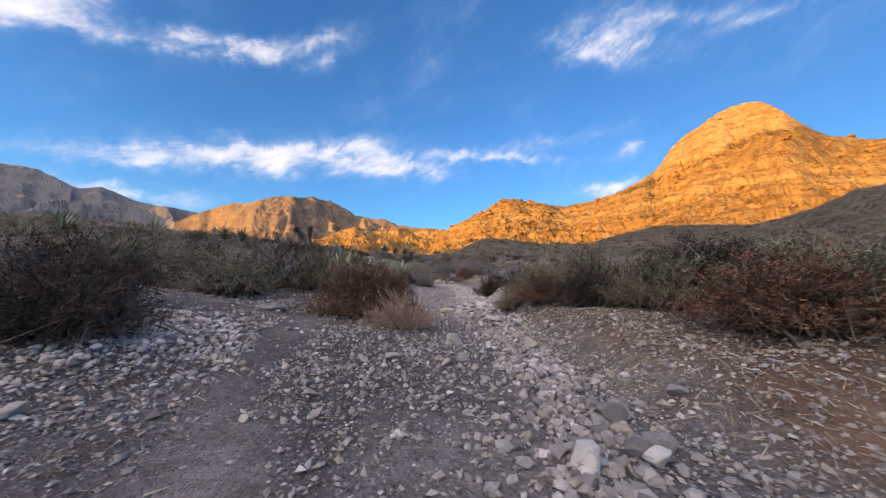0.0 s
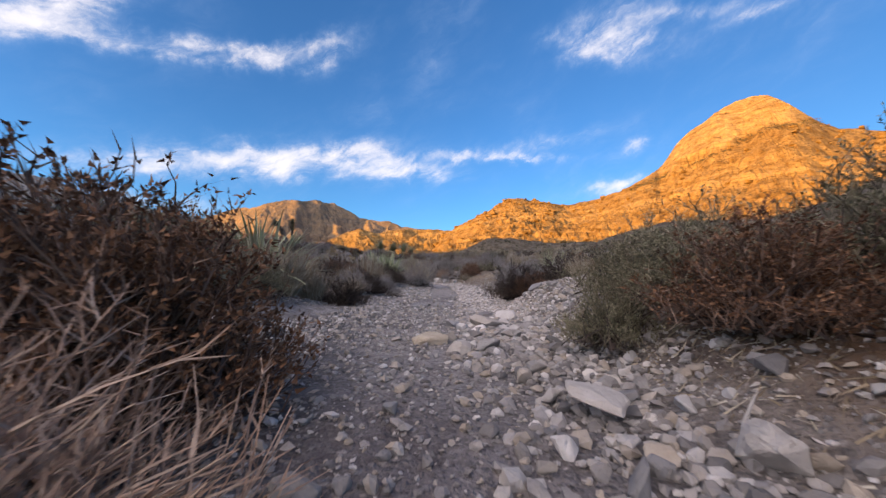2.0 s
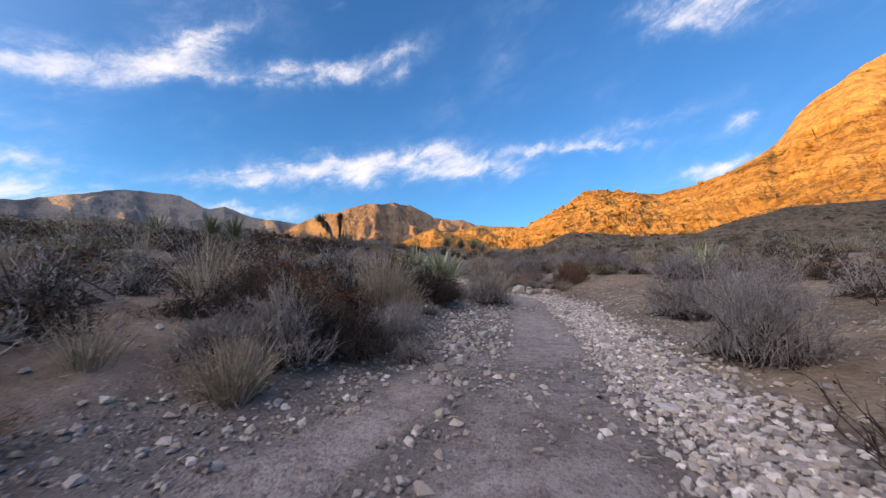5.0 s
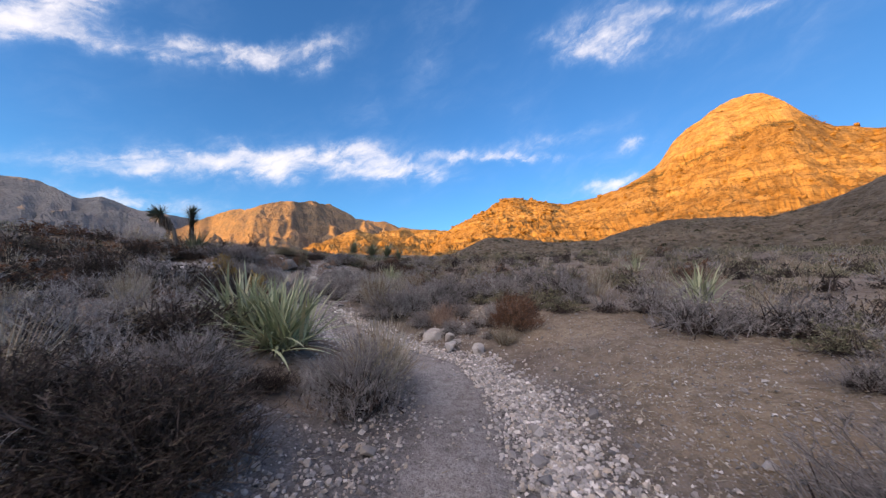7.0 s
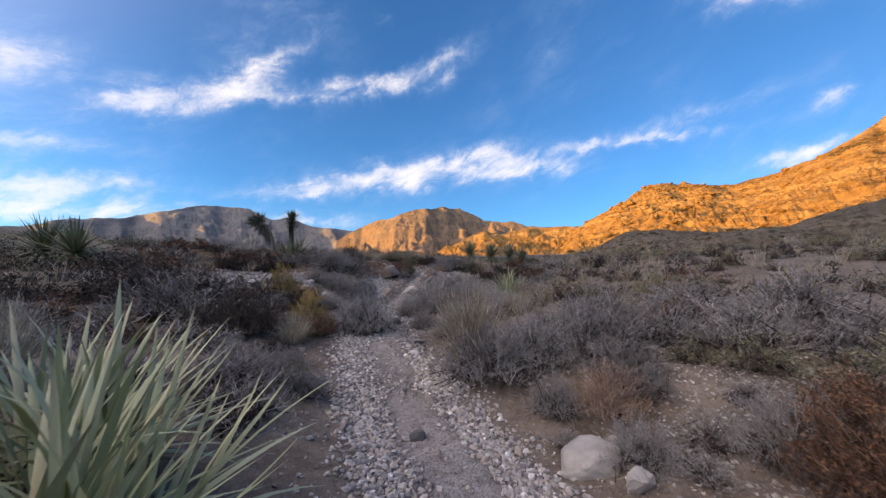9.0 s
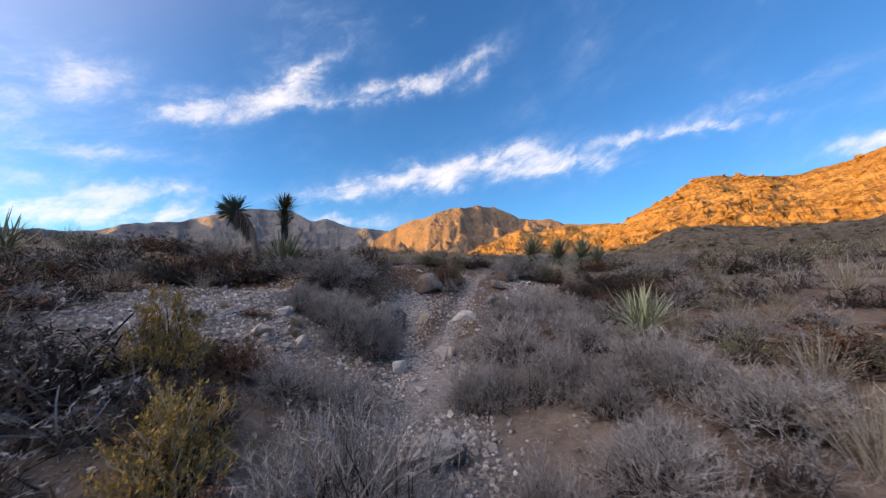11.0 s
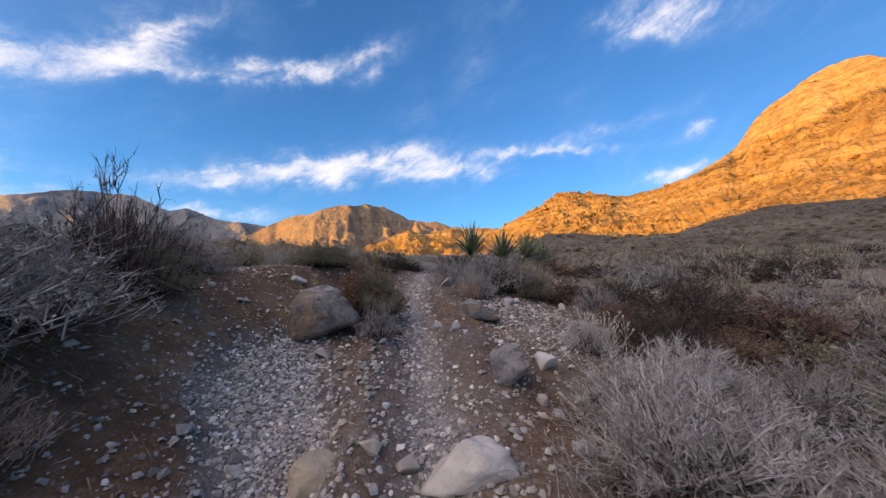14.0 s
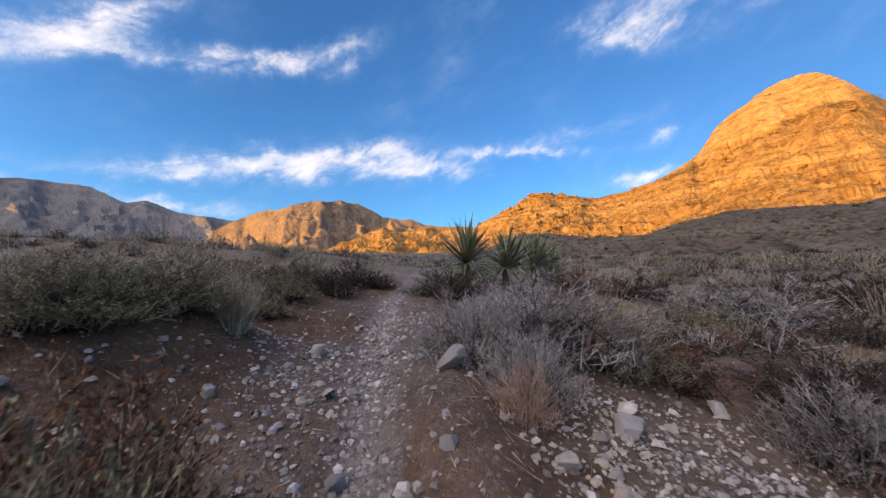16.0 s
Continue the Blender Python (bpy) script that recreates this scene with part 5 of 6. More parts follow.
def slope_scrub():
    """Scrub that speckles the lower mountain."""
    px, py, z, t = [np.ravel(k) for k in SLOPE]
    pick = rng.choice(np.nonzero((t > 0.03) & (t < 0.9))[0], 9000)
    keep = rng.uniform(size=len(pick)) < np.interp(t[pick], (0, 0.35, 0.9), (1.0, 0.75, 0.2))
    pick = pick[keep]
    x, y, h = px[pick] + rng.normal(0, 1.5, len(pick)), py[pick] + rng.normal(0, 1.5, len(pick)), z[pick]
    r = np.hypot(x, y)
    # a line of denser growth under the cliff dome
    az, el = -np.degrees(np.arctan2(-px, py)), np.degrees(np.arctan2(z, np.hypot(px, py)))
    under = np.interp(az, (27.0, 29.0, 35.8, 41.5, 48.0), (13.2, 14.0, 16.0, 18.4, 18.0))
    line = np.nonzero((np.abs(el - under + 0.15) < 0.28) & (az > 27) & (az < 47) & (t < 1))[0]
    bare = (az > 29) & (az < 48) & (el > under)
    off = bare[pick]
    x, y, h, r = x[~off], y[~off], h[~off], r[~off]
    line = rng.choice(line, 700)
    clump_field("cliff_foot_scrub", "line of dark scrub below the cliffs", px[line] + rng.normal(0, 5, 700), py[line] + rng.normal(0, 5, 700), z[line], rng.uniform(4, 12, 700), "hill_scrub", 14, 0.2, "scrub", 0.9, 1.2)
    clump_field("slope_scrub", "dark scrub dotted over the mountain slope", x, y, h - 0.2, rng.uniform(0.8, 2.2, len(x)) * (0.8 + r / 420), "hill_scrub", 9, 0.16, "scrub", 0.9, 1.2)


slope_scrub()


def put_stalks(x, y, wide, high, count):
    """A dead plant: straight bare stalks, each with small dry heads."""
    root = tagged(new("dead_stalk_plant"), "bare bleached stalks with small dry seed heads", "dead plant", "seed stalks")
    root.matrix_basis = pose(x, y, float(ground(x, y)) - 0.01)
    for k in range(count):
        a = rng.normal(0, 0.06, (1, 3)) * np.array([1, 1, 0])
        c = a + np.array([[rng.normal(0, wide * 0.3), rng.normal(0, wide * 0.3), high * rng.uniform(0.6, 1.0)]])
        b = (a + c) / 2 + rng.normal(0, 0.02, (1, 3))
        sets = [sticks(a, b, c, 0.008, 0.005, 4)]
        for _ in range(3):
            p = curve_at(a, b, c, np.array([rng.uniform(0.5, 0.85)]))
            q = p + np.array([[rng.normal(0, 0.05), rng.normal(0, 0.05), rng.uniform(0.04, 0.10)]])
            sets.append(sticks(p, (p + q) / 2, q, 0.004, 0.003, 2))
            sets.append(sticks(q, q, q + np.array([[0, 0, 0.016]]), 0.014, 0.008, 2))
        sets.append(sticks(c, c, c + np.array([[0, 0, 0.02]]), 0.018, 0.010, 2))
        part("stalk", mesh_from("stalk", *merged(*sets), "seed_stalk"), root)


for x, y, wide, high, count in STALKS:
    put_stalks(x, y, wide, high, count)


# ---- yuccas ----
def leaf_mesh(curl, name, mat="yucca"):
    """A stiff sword leaf one metre long: folded along its middle, pointed, slightly curled."""
    s = np.linspace(0, 1, 8)
    w = 0.024 * np.minimum(1, 0.55 + 1.4 * s) * (1 - s**2.6) + 0.0008
    mid = np.stack([0 * s, curl * s**2, s * (1 - 0.25 * abs(curl) * s)], 1)
    left = mid + np.stack([-w, -0.35 * w, 0 * s], 1)
    right = mid + np.stack([w, -0.35 * w, 0 * s], 1)
    v = np.stack([left, mid, right], 1).reshape(-1, 3)
    k = np.arange(7)[:, None] * 3
    f = np.concatenate([np.concatenate([k, k + 1, k + 4, k + 3], 1), np.concatenate([k + 1, k + 2, k + 5, k + 4], 1)])
    return mesh_from(name, v, f, mat, True)


LEAVES = [leaf_mesh(c, "leaf") for c in (-0.08, -0.26, -0.48, 0.12)]
GREEN_LEAVES = [leaf_mesh(c, "leaf", "green_yucca") for c in (-0.05, -0.2, -0.4, 0.1)]
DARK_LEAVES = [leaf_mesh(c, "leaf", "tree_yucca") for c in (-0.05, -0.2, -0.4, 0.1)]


def put_leaves(root, base, count, length, low=2, high=86, axis=None, wide=1.0, leaves=LEAVES, spread=0.0):
    """Leaves as parts of root, fanned round an axis from a point."""
    turn_axis = Vector(axis or (0, 0, 1)).to_track_quat("Z", "Y").to_matrix().to_4x4()
    for k in range(count):
        up = low + (high - low) * (k + rng.uniform(0, 1)) / count
        around = k * 137.5 + rng.uniform(-14, 14)
        size = length * rng.uniform(0.75, 1.12) * (0.85 if up < 15 else 1.0)
        ob = part("leaf", leaves[int(rng.integers(0, 2)) if up > 55 else int(rng.integers(0, 4))], root)
        tilt = Matrix.Rotation(radians(around), 4, "Z") @ Matrix.Rotation(radians(90 - up), 4, "X")
        fat = wide * rng.uniform(0.75, 1.1) * size
        ob.matrix_basis = Matrix.Translation(Vector(base) + Vector((rng.normal(0, 1), rng.normal(0, 1), 0)) * spread) @ turn_axis @ tilt @ Matrix.Translation((0, 0, 0.03 * length)) @ Matrix.Diagonal((fat, size, size, 1))


def put_yucca(x, y, wide, high, count, dead=True, leaves=LEAVES):
    z = float(ground(x, y))
    root = tagged(new("yucca"), "green Mojave yucca with stiff pointed leaves in a rosette", "yucca", "low yuccas")
    root.matrix_basis = pose(x, y, z)
    length = max(high * 0.95, wide * 0.5)
    put_leaves(root, (0, 0, 0.06 * high), int(count * 1.35), length, 16, 86, wide=1.0 if y < 26 else 0.8, leaves=leaves, spread=0.07 * wide)
    if dead:
        n = 46
        turn = rng.uniform(0, 6.28, n)
        a = np.stack([np.cos(turn) * 0.03, np.sin(turn) * 0.03, np.full(n, 0.06)], 1)
        c = np.stack([np.cos(turn) * wide * 0.42, np.sin(turn) * wide * 0.42, rng.uniform(0.0, 0.12, n)], 1) * rng.uniform(0.5, 1.0, (n, 1))
        me = mesh_from("dead_leaves", *ribbons(a, (a + c) / 2 + np.array([0, 0, 0.10]), c, np.full(n, 0.035), np.full(n, 0.004), 5), "dead_leaf")
        part("dry_leaf_litter", me, root, "dry tan leaves lying round the base")
    return root


def put_tree_yucca(foot, bend, head, lean, radius, length, count, leaves=DARK_LEAVES, shag=420, fat=1.05, low=-12, bare=0.25, down=0.0):
    z = float(ground(foot[0], foot[1]))
    a = np.array([0, 0, -0.05])
    b = np.array([bend[0] - foot[0], bend[1] - foot[1], bend[2] - z])
    c = np.array([head[0] - foot[0], head[1] - foot[1], head[2] - z])
    root = tagged(new("tree_yucca"), "tall yucca with a shaggy trunk and a spiky leaf crown", "yucca", "tall yuccas")
    root.matrix_basis = pose(foot[0], foot[1], z)
    rows, cols = 22, 14
    t = np.linspace(0, 1, rows)
    mid = curve_at(np.tile(a, (rows, 1)), np.tile(b, (rows, 1)), np.tile(c, (rows, 1)), t)
    ang = np.linspace(0, 2 * math.pi, cols, endpoint=False)
    r = radius * (1.1 - 0.25 * t)[:, None] * (1 + 0.12 * rng.normal(size=(rows, cols)))
    v = mid[:, None] + np.stack([np.cos(ang) * r, np.sin(ang) * r, 0 * r], 2)
    k = (np.arange(rows - 1)[:, None] * cols + np.arange(cols)[None]).ravel()
    nxt = (np.arange(rows - 1)[:, None] * cols + (np.arange(cols)[None] + 1) % cols).ravel()
    part("trunk", mesh_from("trunk", v.reshape(-1, 3), np.stack([k, nxt, nxt + cols, k + cols], 1), "skirt_leaf", True), root, "grey-brown fibrous trunk")
    n = shag
    tt = rng.uniform(bare, 1.0, n) ** 0.8
    at = curve_at(np.tile(a, (n, 1)), np.tile(b, (n, 1)), np.tile(c, (n, 1)), tt)
    turn = rng.uniform(0, 6.28, n)
    out = np.stack([np.cos(turn), np.sin(turn), 0 * turn], 1)
    start = at + out * radius * 0.8
    drop = length * rng.uniform(0.5, 0.95, n)
    stop = start + out * (radius * rng.uniform(0.0, 0.75, n))[:, None] - np.array([0, 0, 1]) * drop[:, None]
    stop[:, 2] = np.maximum(stop[:, 2], 0.02)
    me = mesh_from("dead_leaf_skirt", *ribbons(start, start + out * radius * 0.6, stop, np.full(n, 0.03), np.full(n, 0.006), 4), "skirt_leaf")
    part("dead_leaf_skirt", me, root, "skirt of hanging dry grey leaves")
    put_leaves(root, tuple(c), count, length, low, 86, lean, fat, leaves)
    # shorter living leaves further down the stem
    for k in range(int(down / 0.09)):
        put_leaves(root, tuple(c - np.array([0, 0, 0.09 * (k + 1)])), 30, length * 0.85, -5, 55, lean, fat, leaves)


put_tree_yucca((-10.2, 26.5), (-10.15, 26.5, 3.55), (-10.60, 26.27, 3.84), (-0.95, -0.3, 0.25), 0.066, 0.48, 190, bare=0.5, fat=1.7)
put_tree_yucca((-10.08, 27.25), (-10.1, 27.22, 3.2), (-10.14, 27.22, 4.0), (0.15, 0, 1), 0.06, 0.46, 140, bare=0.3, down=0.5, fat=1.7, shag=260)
for x, y, top in ((-5.9, 36.05, 3.2), (-5.0, 37.24, 3.15), (-4.15, 38.4, 3.2), (-3.55, 39.4, 3.0), (-12.5, 22.2, 2.5), (-13.5, 22.0, 2.6)):
    put_tree_yucca((x, y), (x, y, top - 0.4), (x + 0.05, y, top), (0.1, -0.1, 1), 0.06, 0.95, 150, leaves=GREEN_LEAVES, shag=60, fat=1.5, low=-25)
for x, y, wide, high, count in YUCCAS:
    put_yucca(x, y, wide, high, count, leaves=GREEN_LEAVES if x < -7 or y > 30 else LEAVES)


# ---- stones ----
def rock_mesh(name, points, seed, mat="stone", rough=0.035):
    """A broken limestone block: the hull of a few corners, its edges worn and its faces uneven."""
    r = np.random.default_rng(seed)
    bm = bmesh.new()
    for p in unit(r.normal(size=(points, 3))) * r.uniform(0.82, 1.0, (points, 1)):
        bm.verts.new(np.sign(p) * np.abs(p) ** 0.8)
    hull = bmesh.ops.convex_hull(bm, input=bm.verts)
    bmesh.ops.delete(bm, geom=[g for g in hull["geom_interior"] if isinstance(g, bmesh.types.BMVert)], context="VERTS")
    bmesh.ops.bevel(bm, geom=bm.edges[:], offset=0.07, segments=1, affect="EDGES")
    for _ in range(0 if points < 12 else 1 if points < 15 else 2):
        bmesh.ops.triangulate(bm, faces=bm.faces[:])
        bmesh.ops.subdivide_edges(bm, edges=bm.edges[:], cuts=1, use_grid_fill=True)
        bmesh.ops.smooth_vert(bm, verts=bm.verts[:], factor=0.5, use_axis_x=True, use_axis_y=True, use_axis_z=True)
    for v in bm.verts:
        v.co *= 1 + rough * noise.fractal(v.co * 2.2 + Vector((seed, 0, 0)), 0.8, 2.0, 5)
    bmesh.ops.triangulate(bm, faces=bm.faces[:])
    me = bpy.data.meshes.new(name)
    bm.to_mesh(me)
    bm.free()
    me.materials.append(MAT[mat])
    if points > 13:
        me.polygons.foreach_set("use_smooth", [True] * len(me.polygons))
    return me


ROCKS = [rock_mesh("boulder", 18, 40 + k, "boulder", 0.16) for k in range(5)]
WHITE_ROCKS = [rock_mesh("boulder", 13, 60 + k, "white_stone", 0.14) for k in range(4)]
SMALL_ROCKS = [rock_mesh("boulder", 12, 50 + k, "bar_stone", 0.08) for k in range(8)]
COBBLES = [rock_mesh("stone", 11, 70 + k) for k in range(8)]

WASH_STONES = [
    (2.08, 2.86, 0.18, 0.08), (0.81, 1.73, 0.16, 0.12), (0.52, 1.3, 0.15, 0.1), (0.78, 1.32, 0.1, 0.1), (-0.83, 1.61, 0.05, 0.05),
    (-1.67, 1.47, 0.1, 0.07), (2.83, 11.96, 0.52, 0.23), (0.14, 3.516, 0.22, 0.1), (0.81, 3.308, 0.16, 0.16), (-0.15, 3.672, 0.14, 0.08),
    (-0.36, 2.799, 0.13, 0.06), (-0.6, 2.811, 0.07, 0.04), (-0.55, 2.725, 0.05, 0.04), (-0.19, 3.058, 0.06, 0.04), (0.05, 2.654, 0.08, 0.06),
    (-3.77, 5.477, 0.29, 0.09), (-2.03, 4.365, 0.35, 0.06), (0.29, 2.902, 0.04, 0.03), (0.58, 2.991, 0.07, 0.08), (0.64, 2.908, 0.16, 0.05),
    (0.68, 2.71, 0.1, 0.06), (0.58, 2.585, 0.05, 0.05), (0.51, 2.605, 0.05, 0.03), (-0.14, 2.702, 0.04, 0.03), (-0.96, 2.928, 0.06, 0.03),
    (0.58, 5.03, 0.1, 0.08), (0.7, 4.9, 0.25, 0.13), (0.69, 4.651, 0.07, 0.07), (0.72, 4.567, 0.09, 0.08), (0.56, 4.525, 0.05, 0.08),
    (0.51, 4.624, 0.08, 0.07), (-0.02, 4.468, 0.06, 0.03), (0.16, 4.572, 0.04, 0.04), (0.54, 5.283, 0.11, 0.07), (0.83, 5.281, 0.07, 0.06),
    (0.5, 5.952, 0.14, 0.05),
]
BAR_STONES = [
    (-1, 6.153, 0.21, 0.09), (0.53, 6.883, 0.31, 0.13), (0.33, 6.636, 0.12, 0.08), (0.46, 6.635, 0.15, 0.07), (0.41, 6.303, 0.11, 0.06),
    (0.7, 6.672, 0.14, 0.07), (0.84, 7.577, 0.29, 0.13), (0.74, 7.058, 0.16, 0.07), (1, 7.159, 0.13, 0.09), (0.61, 7.695, 0.25, 0.09),
    (0.26, 6.897, 0.19, 0.07), (0.57, 6.637, 0.09, 0.06), (0.62, 6.454, 0.08, 0.05), (-0.13, 6.147, 0.09, 0.04), (-0.3, 6.178, 0.06, 0.05),
    (1.36, 8.375, 0.25, 0.1), (1.45, 7.948, 0.16, 0.07), (-0.73, 6.461, 0.07, 0.04), (-2.03, 7.533, 0.11, 0.07), (-1.55, 6.371, 0.27, 0.06),
    (-1.44, 6.367, 0.09, 0.03), (-1.55, 6.977, 0.09, 0.06), (-1.77, 7.012, 0.14, 0.05), (-1.76, 6.603, 0.11, 0.06), (-0.67, 5.798, 0.06, 0.03),
    (0.9, 6.757, 0.19, 0.05), (0.75, 6.589, 0.13, 0.06),
]
UPPER_STONES = [
    (-3.78, 23.24, 0.45, 0.22), (-6.98, 24.64, 0.22, 0.16), (-8.26, 24.99, 0.16, 0.09), 
    (-4.73, 28.56, 0.21, 0.15), (-7.52, 29.53, 0.2, 0.11), (-6.94, 31.5, 0.17, 0.11), (-5.89, 30.97, 0.21, 0.22),
    (-4.87, 31, 0.15, 0.08), (-7.38, 23.586, 0.32, 0.14), (-7.42, 23.203, 0.21, 0.13), (-6.36, 23.852, 0.14, 0.14), (-5.12, 24.826, 0.22, 0.19),
    (-4.79, 25.665, 0.25, 0.17), (-6.07, 23.905, 0.15, 0.11), (-7.05, 24.776, 0.22, 0.12), (-6.06, 26.97, 0.11, 0.1), (-4.32, 26.67, 0.18, 0.13), (-5.79, 27.3, 0.14, 0.08), (-6.49, 23.9, 0.3, 0.2),
    (-6.12, 24.16, 0.2, 0.16),
]
PALE_ROCKS = [
    (0.08, 19.55, 0.22, 0.15), (-0.02, 19.98, 0.2, 0.13), (0.2, 19.3, 0.18, 0.1),
    (-6.72, 28.6, 0.16, 0.24), (0.28, 5.8, 0.16, 0.08), (0.46, 5.82, 0.18, 0.08), (0.66, 6.24, 0.18, 0.08),
    (0.12, 19.04, 0.31, 0.18), (0.51, 18.68, 0.26, 0.17), (-4.87, 25.64, 0.27, 0.19), (-4.09, 28.44, 0.25, 0.18),
    (-4.4, 26.8, 0.1, 0.13), (-4.15, 28.31, 0.2, 0.16), (-4.83, 27.98, 0.1, 0.1), (-7.28, 30.02, 0.13, 0.06), (-7.16, 30.59, 0.1, 0.1), (-5.38, 30.33, 0.12, 0.07), (-4.11, 31.39, 0.16, 0.11),
    (0.98, 4.56, 0.16, 0.15),
]
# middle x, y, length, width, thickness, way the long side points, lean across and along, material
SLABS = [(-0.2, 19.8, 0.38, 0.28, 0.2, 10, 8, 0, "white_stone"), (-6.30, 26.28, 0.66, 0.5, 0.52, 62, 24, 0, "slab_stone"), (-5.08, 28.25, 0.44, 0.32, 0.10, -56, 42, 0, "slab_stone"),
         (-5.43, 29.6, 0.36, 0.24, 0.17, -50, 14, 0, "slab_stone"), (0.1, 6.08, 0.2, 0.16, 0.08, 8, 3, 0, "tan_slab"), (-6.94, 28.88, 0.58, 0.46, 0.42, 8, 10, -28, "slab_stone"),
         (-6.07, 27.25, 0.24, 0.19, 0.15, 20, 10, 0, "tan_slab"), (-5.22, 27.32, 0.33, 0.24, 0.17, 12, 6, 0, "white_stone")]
SLAB_LABEL = {"white_stone": "whitish worn boulder beside the bend of the trail", "slab_stone": "smooth grey stone slab half sunk in the bank", "tan_slab": "cracked tan slab lying among the wash stones"}


def put_boulder(x, y, wide, high, tilt=(0, 0), label="grey limestone boulder, weathered and half buried", white=False):
    z = float(ground(x, y))
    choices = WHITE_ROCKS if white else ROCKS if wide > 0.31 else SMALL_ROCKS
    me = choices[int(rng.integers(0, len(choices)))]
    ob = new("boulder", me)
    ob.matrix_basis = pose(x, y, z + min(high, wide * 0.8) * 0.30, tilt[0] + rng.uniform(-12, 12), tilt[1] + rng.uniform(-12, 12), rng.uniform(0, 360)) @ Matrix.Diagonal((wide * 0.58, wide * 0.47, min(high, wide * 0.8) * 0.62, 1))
    return tagged(ob, label, "boulder", "boulders beside the trail")


for x, y, wide, high in WASH_STONES + BAR_STONES + UPPER_STONES:
    put_boulder(x, y, wide, high)
for x, y, wide, high in PALE_ROCKS:
    put_boulder(x, y, wide, high, label="pale whitish boulder lying beside the trail", white=True)
def slab_mesh(seed, mat="slab_stone"):
    """A water-worn block: broken faces meeting in softened edges, slightly uneven."""
    rows, cols = 44, 64
    a, b = np.meshgrid(np.linspace(0, 2 * math.pi, cols, endpoint=False), np.linspace(-math.pi / 2, math.pi / 2, rows))
    p = np.stack([np.cos(a) * np.cos(b), np.sin(a) * np.cos(b), np.sin(b)], 2).reshape(-1, 3)
    r = np.random.default_rng(int(seed * 10))
    way = np.array([(1, 0, 0.1), (-1, 0.1, 0), (0, 1, 0.1), (0.1, -1, 0), (0, 0, 1), (0, 0, -1), (0.7, 0.7, 0.3), (-0.7, 0.6, 0.4), (0.6, -0.7, 0.4), (-0.7, -0.7, 0.2), (0.4, 0.1, 0.9), (-0.5, -0.3, 0.8)]) + r.normal(0, 0.2, (12, 3))
    way = unit(way)
    reach = r.uniform(0.82, 1.05, 12)
    hard = 14 if mat != "slab_stone" else 8
    p = p * (np.maximum(p @ way.T / reach, 0) ** hard).sum(1, keepdims=True) ** (-1 / hard)
    p = np.array([Vector(v) * (1 + 0.07 * noise.fractal(Vector(v) * 1.3 + Vector((seed, 0, 0)), 0.8, 2.0, 5) + 0.035 * noise.fractal(Vector(v) * 4.5 + Vector((0, seed, 0)), 0.7, 2.0, 4)) for v in p])
    k = (np.arange(rows - 1)[:, None] * cols + np.arange(cols)[None]).ravel()
    nxt = (np.arange(rows - 1)[:, None] * cols + (np.arange(cols)[None] + 1) % cols).ravel()
    return mesh_from("boulder", p, np.stack([k, nxt, nxt + cols, k + cols], 1), mat, True)


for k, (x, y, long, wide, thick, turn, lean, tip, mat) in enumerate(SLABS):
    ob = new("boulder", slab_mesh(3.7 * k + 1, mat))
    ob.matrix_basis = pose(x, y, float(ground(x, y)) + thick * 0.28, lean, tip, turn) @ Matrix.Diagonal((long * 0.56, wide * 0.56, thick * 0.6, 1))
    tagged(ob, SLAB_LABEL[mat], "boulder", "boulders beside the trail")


def edge_line(y, which):
    """The stony borders along the trail."""
    mid, base, rise_l, rise_r, half = trail_at(y)
    return mid + (half * 0.8 + 0.25) * which


def cobbles():
    """The largest loose stones, one by one."""
    for k in range(300):
        low = k < 150
        y = rng.uniform(0.9, 7.5) if low else rng.uniform(9, 31)
        if low:
            x = float(np.interp(y, (0.9, 2, 4, 5.5, 7.5), (0.55, 0.75, 0.65, 0.75, 1.4))) + rng.normal(0, 0.16 + 0.05 * max(y - 4, 0))
            if rng.uniform() < 0.25:
                x = rng.uniform(-3.5, 1.6)
            size = 0.022 + 0.055 * rng.uniform() ** 2
        else:
            x = float(edge_line(y, 1 if rng.uniform() < 0.6 else -1)) + rng.normal(0, 0.35)
            size = 0.03 + 0.07 * rng.uniform() ** 2.5
        ob = part("stone", COBBLES[k % len(COBBLES)], GROUND)
        ob.matrix_basis = pose(x, y, float(ground(x, y)) + size * 0.3, rng.uniform(-25, 25), rng.uniform(-25, 25), rng.uniform(0, 360)) @ Matrix.Diagonal(
            (size * rng.uniform(0.8, 1.3), size * rng.uniform(0.7, 1.0), size * rng.uniform(0.45, 0.8), 1))


cobbles()


OCTA = np.array([(1, 0, 0), (-1, 0, 0), (0, 1, 0), (0, -1, 0), (0, 0, 1), (0, 0, -1)], float)
OCTA_FACES = np.array([(0, 2, 4), (2, 1, 4), (1, 3, 4), (3, 0, 4), (2, 0, 5), (1, 2, 5), (3, 1, 5), (0, 3, 5)])
RIM = np.linspace(0, 2 * math.pi, 5, endpoint=False)
PEBBLE = np.concatenate([np.stack([np.cos(RIM), np.sin(RIM), -0.35 + 0 * RIM], 1), np.stack([0.68 * np.cos(RIM + 0.6), 0.68 * np.sin(RIM + 0.6), 0.75 + 0 * RIM], 1)])
PEBBLE_FACES = np.array([(k, (k + 1) % 5, 5 + k) for k in range(5)] + [((k + 1) % 5, 5 + (k + 1) % 5, 5 + k) for k in range(5)] + [(5, 6, 7), (5, 7, 8), (5, 8, 9)])


